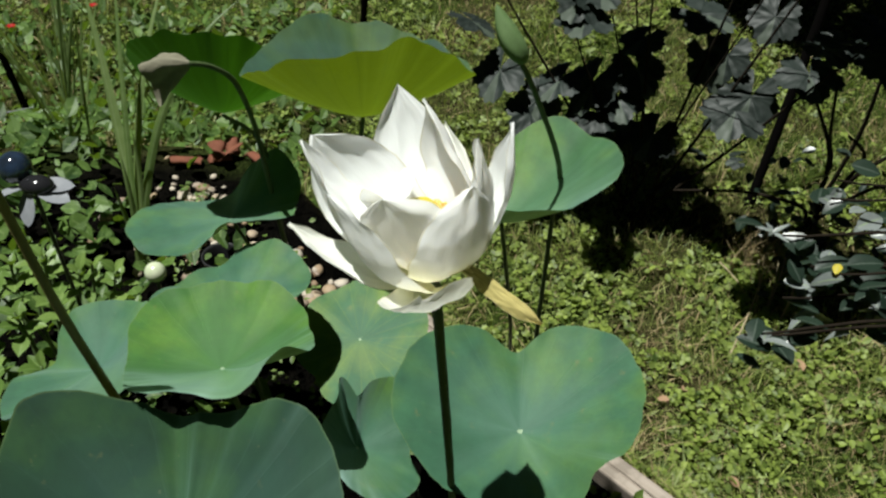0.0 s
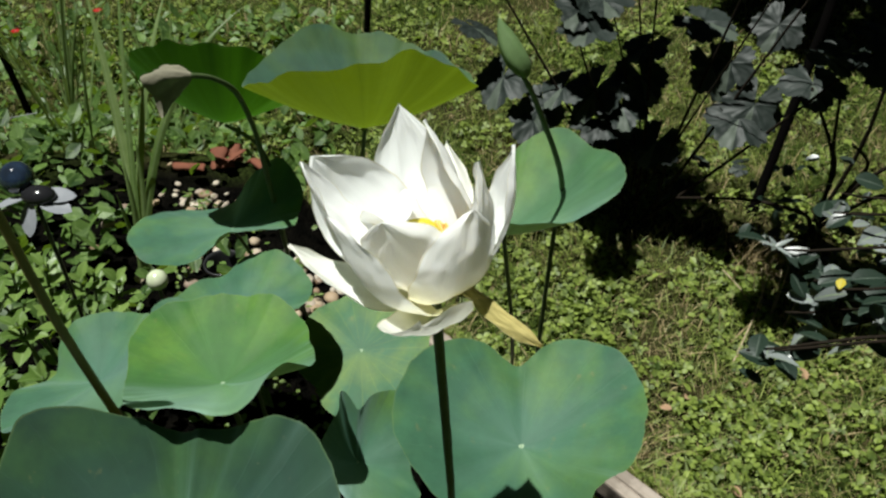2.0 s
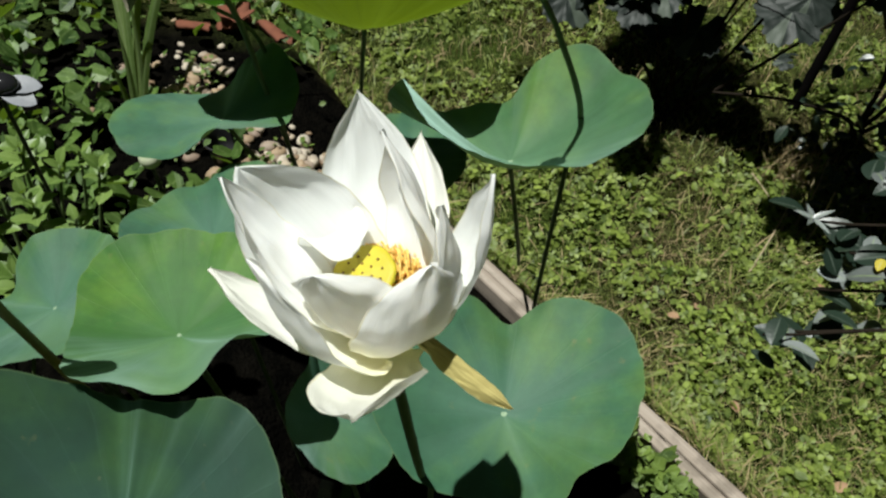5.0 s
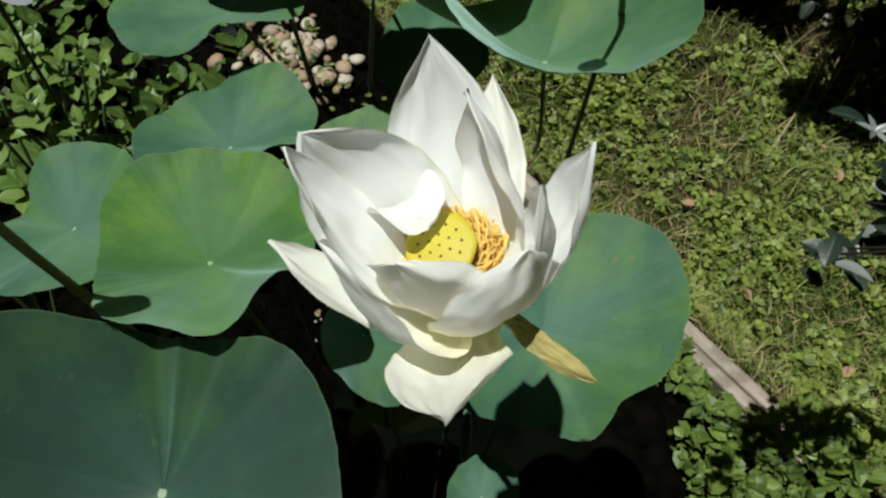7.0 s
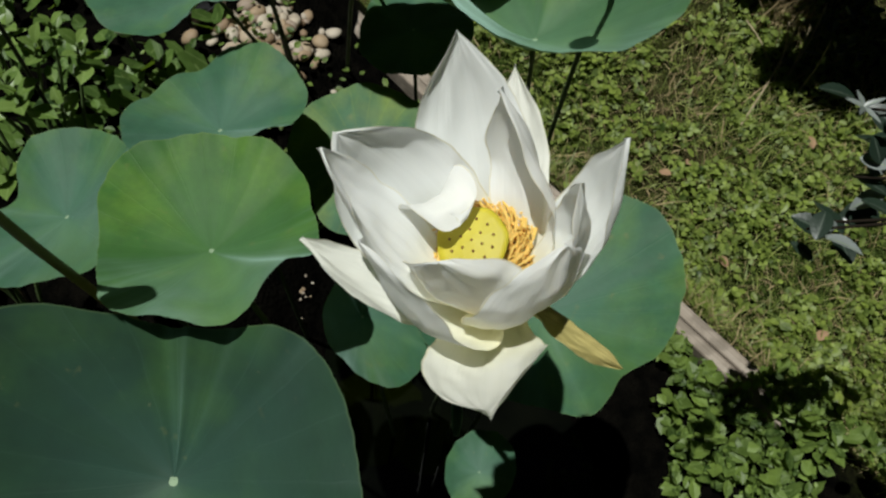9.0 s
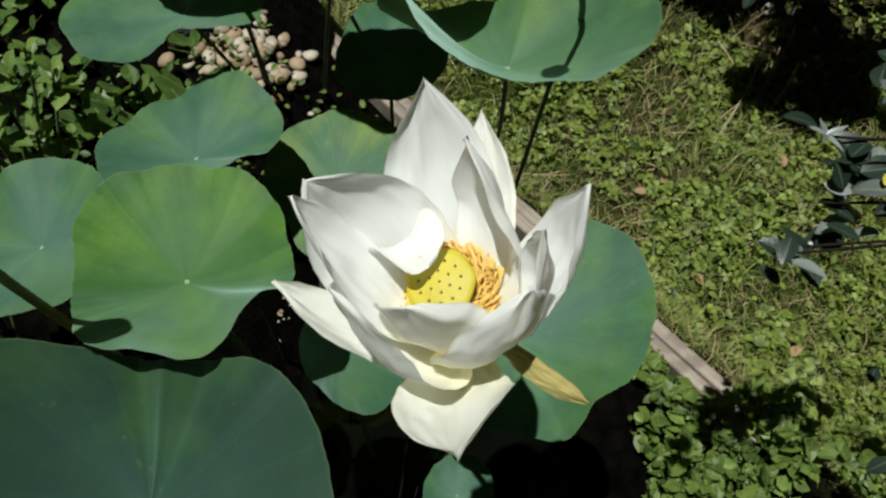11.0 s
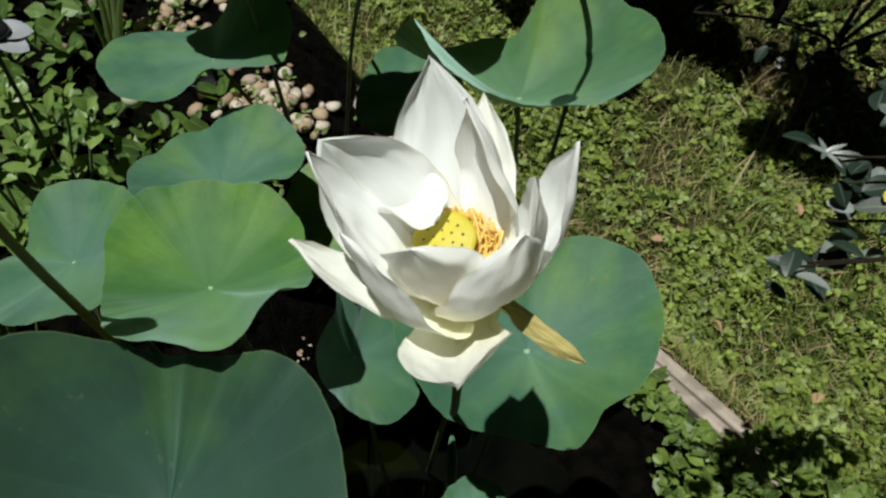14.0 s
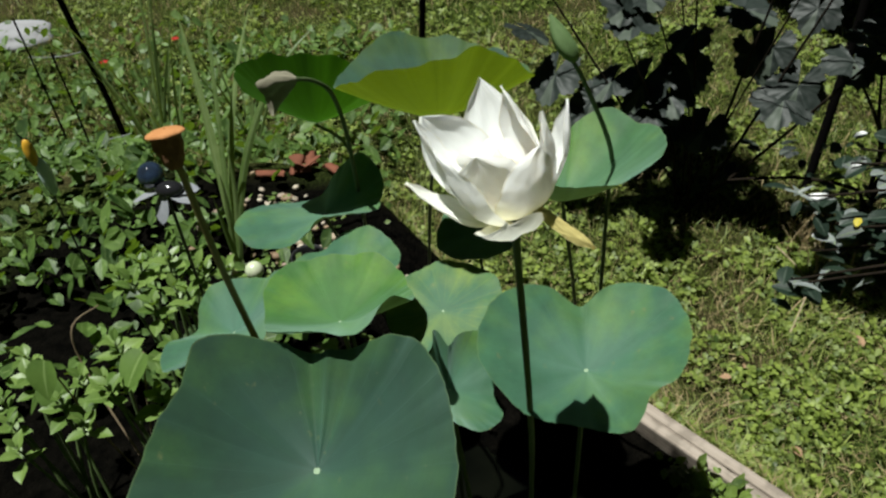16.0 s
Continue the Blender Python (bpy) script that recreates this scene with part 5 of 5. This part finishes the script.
bed = thing("pebble_bed", (-0.6, 2.05, ground_height(-0.6, 2.05)), "loose tan and white river pebbles by the pond", "pebbles")
for k in range(230):
    if k < 130:
        x, y = rs.gauss(-0.50, 0.10), rs.gauss(1.95, 0.07)
    else:
        x, y = rs.gauss(-0.86, 0.13), rs.gauss(2.28, 0.14)
    if edge_distance(x, y) > -0.07 or (Vector((x, y)) - Vector((-0.69, 1.96))).length < 0.06:
        continue
    p = new("pebble", rs.choice(pebble_meshes))
    p.parent = bed
    s = 0.45 + 0.8 * rs.random() ** 1.6
    p.matrix_local = Matrix.Translation(Vector((x, y, ground_height(x, y) + 0.008 * s + rs.choice((0, 0, 0.012)))) - bed.location) @ Euler((rs.uniform(-0.4, 0.4), rs.uniform(-0.4, 0.4), rs.uniform(0, 6))).to_matrix().to_4x4() @ Matrix.Scale(s, 4)

specks = thing("white_gravel", (-0.32, 1.18, ground_height(-0.32, 1.18)), "few small white gravel stones on dark soil", "pebbles")
for k in range(12):
    p = new("pebble", rs.choice(pebble_meshes))
    p.parent = specks
    p.matrix_local = Matrix.Translation((rs.gauss(0, 0.012), rs.gauss(0, 0.04), 0.004)) @ Matrix.Rotation(rs.uniform(0, 6), 4, "Z") @ Matrix.Scale(rs.uniform(0.12, 0.30), 4)

# ---- stakes ----
for foot, top, r0, label in (((1.54, 3.08, -0.03), (1.66, 3.26, 1.45), 0.024, "dark wooden stake leaning in the lawn"), ((-1.79, 3.10, 0.05), (-1.85, 3.03, 1.35), 0.016, "dark wooden stake behind the flower bed"),
                             ((-0.47, 4.90, -0.03), (-0.40, 4.80, 1.2), 0.022, "dark wooden stake far back on the lawn")):
    st = part("garden_stake", shift(tube((foot, ((foot[0] + top[0]) / 2 + 0.01, (foot[1] + top[1]) / 2, (foot[2] + top[2]) / 2), top), r0, r0 * 0.85, 8, 16, 0.15, 4), foot), STAKE)
    st.location = foot
    tagged(st, label, "stake", "garden stakes")

# ---- thin sticks and wire behind the bed ----
for foot, top, label in (((-2.10, 3.06, 0.02), (-2.08, 3.04, 1.12), "thin dark stick holding a garden wire"), ((-2.00, 3.06, 0.02), (-1.98, 3.05, 0.95), "thin dark stick beside a garden wire")):
    st = part("garden_stick", shift(tube((foot, Vector(foot).lerp(Vector(top), 0.5) + Vector((0.012, 0, 0)), top), 0.006, 0.004, 6, 12, 0.2, 6), foot), STAKE)
    st.location = foot
    tagged(st, label, "stick", "garden sticks")
wire = thing("garden_wire", (-1.80, 3.06, 0.95), "two strands of thin grey wire tied to a stake", "wire")
for a, b, sag in (((-2.10, 3.06, 0.925), (-1.79, 3.05, 0.955), 0.015), ((-2.10, 3.06, 0.475), (-1.75, 3.05, 0.510), 0.02)):
    a, b = Vector(a), Vector(b)
    part("strand", shift(tube((a, a.lerp(b, 0.5) - Vector((0, 0, sag)), b), 0.0022, 0.0022, 6, 12), wire.location), GREY_METAL, wire)

# ---- strap-leaved plants ----
def strap(parent, foot, top, wide, bend, seed):
    """A long folded strap leaf from foot to top (counted from the plant's foot)."""
    foot, top = Vector(foot), Vector(top)
    mid = foot.lerp(top, 0.55) + Vector(bend)
    way = (top - foot)
    side = way.cross(Vector((0.2, 1, 0.1))).normalized()
    face = side.cross(way).normalized()

    def fn(u, v):
        c = bez((foot, mid, top), v)
        x = 2 * u - 1
        w = wide * (0.55 + 0.45 * math.sin(math.pi * min(v + 0.2, 1))) * min(1, (1 - v) * 5 + 0.02)
        return c + side * x * w + face * abs(x) * w * 0.35

    part("blade", grid(fn, 4, 24), BLADE, parent)


def at0(x, y):
    return Vector((x, y, ground_height(x, y)))


foot = at0(-0.98, 2.00)
iris = thing("iris_clump", foot, "clump of long pale green strap leaves", "iris")
for k, (top, wide, bend) in enumerate((((-1.10, 2.42, 1.38), 0.020, (0.02, 0, 0.05)), ((-0.98, 2.40, 1.42), 0.011, (0.02, -0.05, 0.1)), ((-0.86, 2.50, 1.36), 0.013, (-0.06, -0.05, 0.1)), ((-0.60, 2.36, 1.34), 0.014, (-0.12, -0.1, 0.22)),
                                       ((-0.95, 2.02, 0.98), 0.012, (0.02, 0, 0)), ((-0.98, 1.98, 0.90), 0.012, (0, 0, 0)), ((-0.92, 2.08, 1.05), 0.011, (0.02, 0.02, 0)))):
    strap(iris, (0.012 * math.cos(k * 2.4), 0.012 * math.sin(k * 2.4), -0.01), Vector(top) - foot, wide, bend, k)
rs = random.Random(31)
for cx, cy, count in ((-1.45, 2.75, 16), (-1.80, 3.35, 12), (-1.20, 3.20, 10)):
    foot = at0(cx, cy)
    clump = thing("tall_grass", foot, "clump of tall light green grass blades", "grass", "tall grass clumps")
    for k in range(count):
        a, r0 = rs.uniform(0, 6.28), rs.uniform(0.1, 0.35)
        strap(clump, (rs.uniform(-0.06, 0.06), rs.uniform(-0.06, 0.06), -0.01), (r0 * math.cos(a), r0 * math.sin(a), rs.uniform(0.5, 0.95)), rs.uniform(0.003, 0.007), (0, 0, 0.1), k)

# ---- red blossoms, dead leaves, a pale stone ----
petal_red = mesh_of("petal", leaf_sheet(lambda v: 0.42 * math.sin(math.pi * v ** 1.3) ** 0.7, 0.022, 0.15, 0.2, 4, 6), RED_PETAL)
for x, y, z in ((-2.27, 4.02, 0.40), (-1.92, 4.29, 0.40)):
    foot = at0(x, y)
    flower = thing("red_flower", foot, "small red garden flower on a thin stem", "flower", "red flowers")
    part("stem", tube(((0, 0, -0.01), (0.01, 0, 0.2), (0, 0, z - foot.z)), 0.003, 0.002, 6, 8), GREEN_STEM, flower)
    for k in range(6):
        set_leaf(petal_red, flower, (0, 0, z - foot.z), k * 1.05, 0.5, 0, 1.2, "petal")
dead = mesh_of("dead_leaf", leaf_sheet(lambda v: 0.34 * math.sin(math.pi * v ** 0.9) ** 0.8, 0.05, 0.5, -0.2, 6, 10), DEAD_LEAF)
for x, y, yaw in ((1.44, 2.01, 0.4), (0.97, 1.91, 2.2), (0.84, 1.86, 4.0), (1.05, 1.50, 1.0), (1.9, 2.6, 3.0), (1.30, 1.25, 5.1)):
    ob = new("dead_leaf", dead)
    ob.matrix_world = Matrix.Translation((x, y, ground_height(x, y) + 0.045)) @ Matrix.Rotation(yaw, 4, "Z") @ Matrix.Rotation(0.25, 4, "X")
    tagged(ob, "curled pale brown dead leaf in the lawn", "leaf", "fallen leaves")
stone = ball("stone", 0.22, simple_material("pale limestone", (0.16, 0.16, 0.17), (0.28, 0.28, 0.29), 8, 0.85, 0.4, 0.2), None, (-3.49, 5.23, 0.04), (1.3, 0.9, 0.35), "", 0.3)
tagged(stone, "pale flat stone lying on the far lawn", "stone")
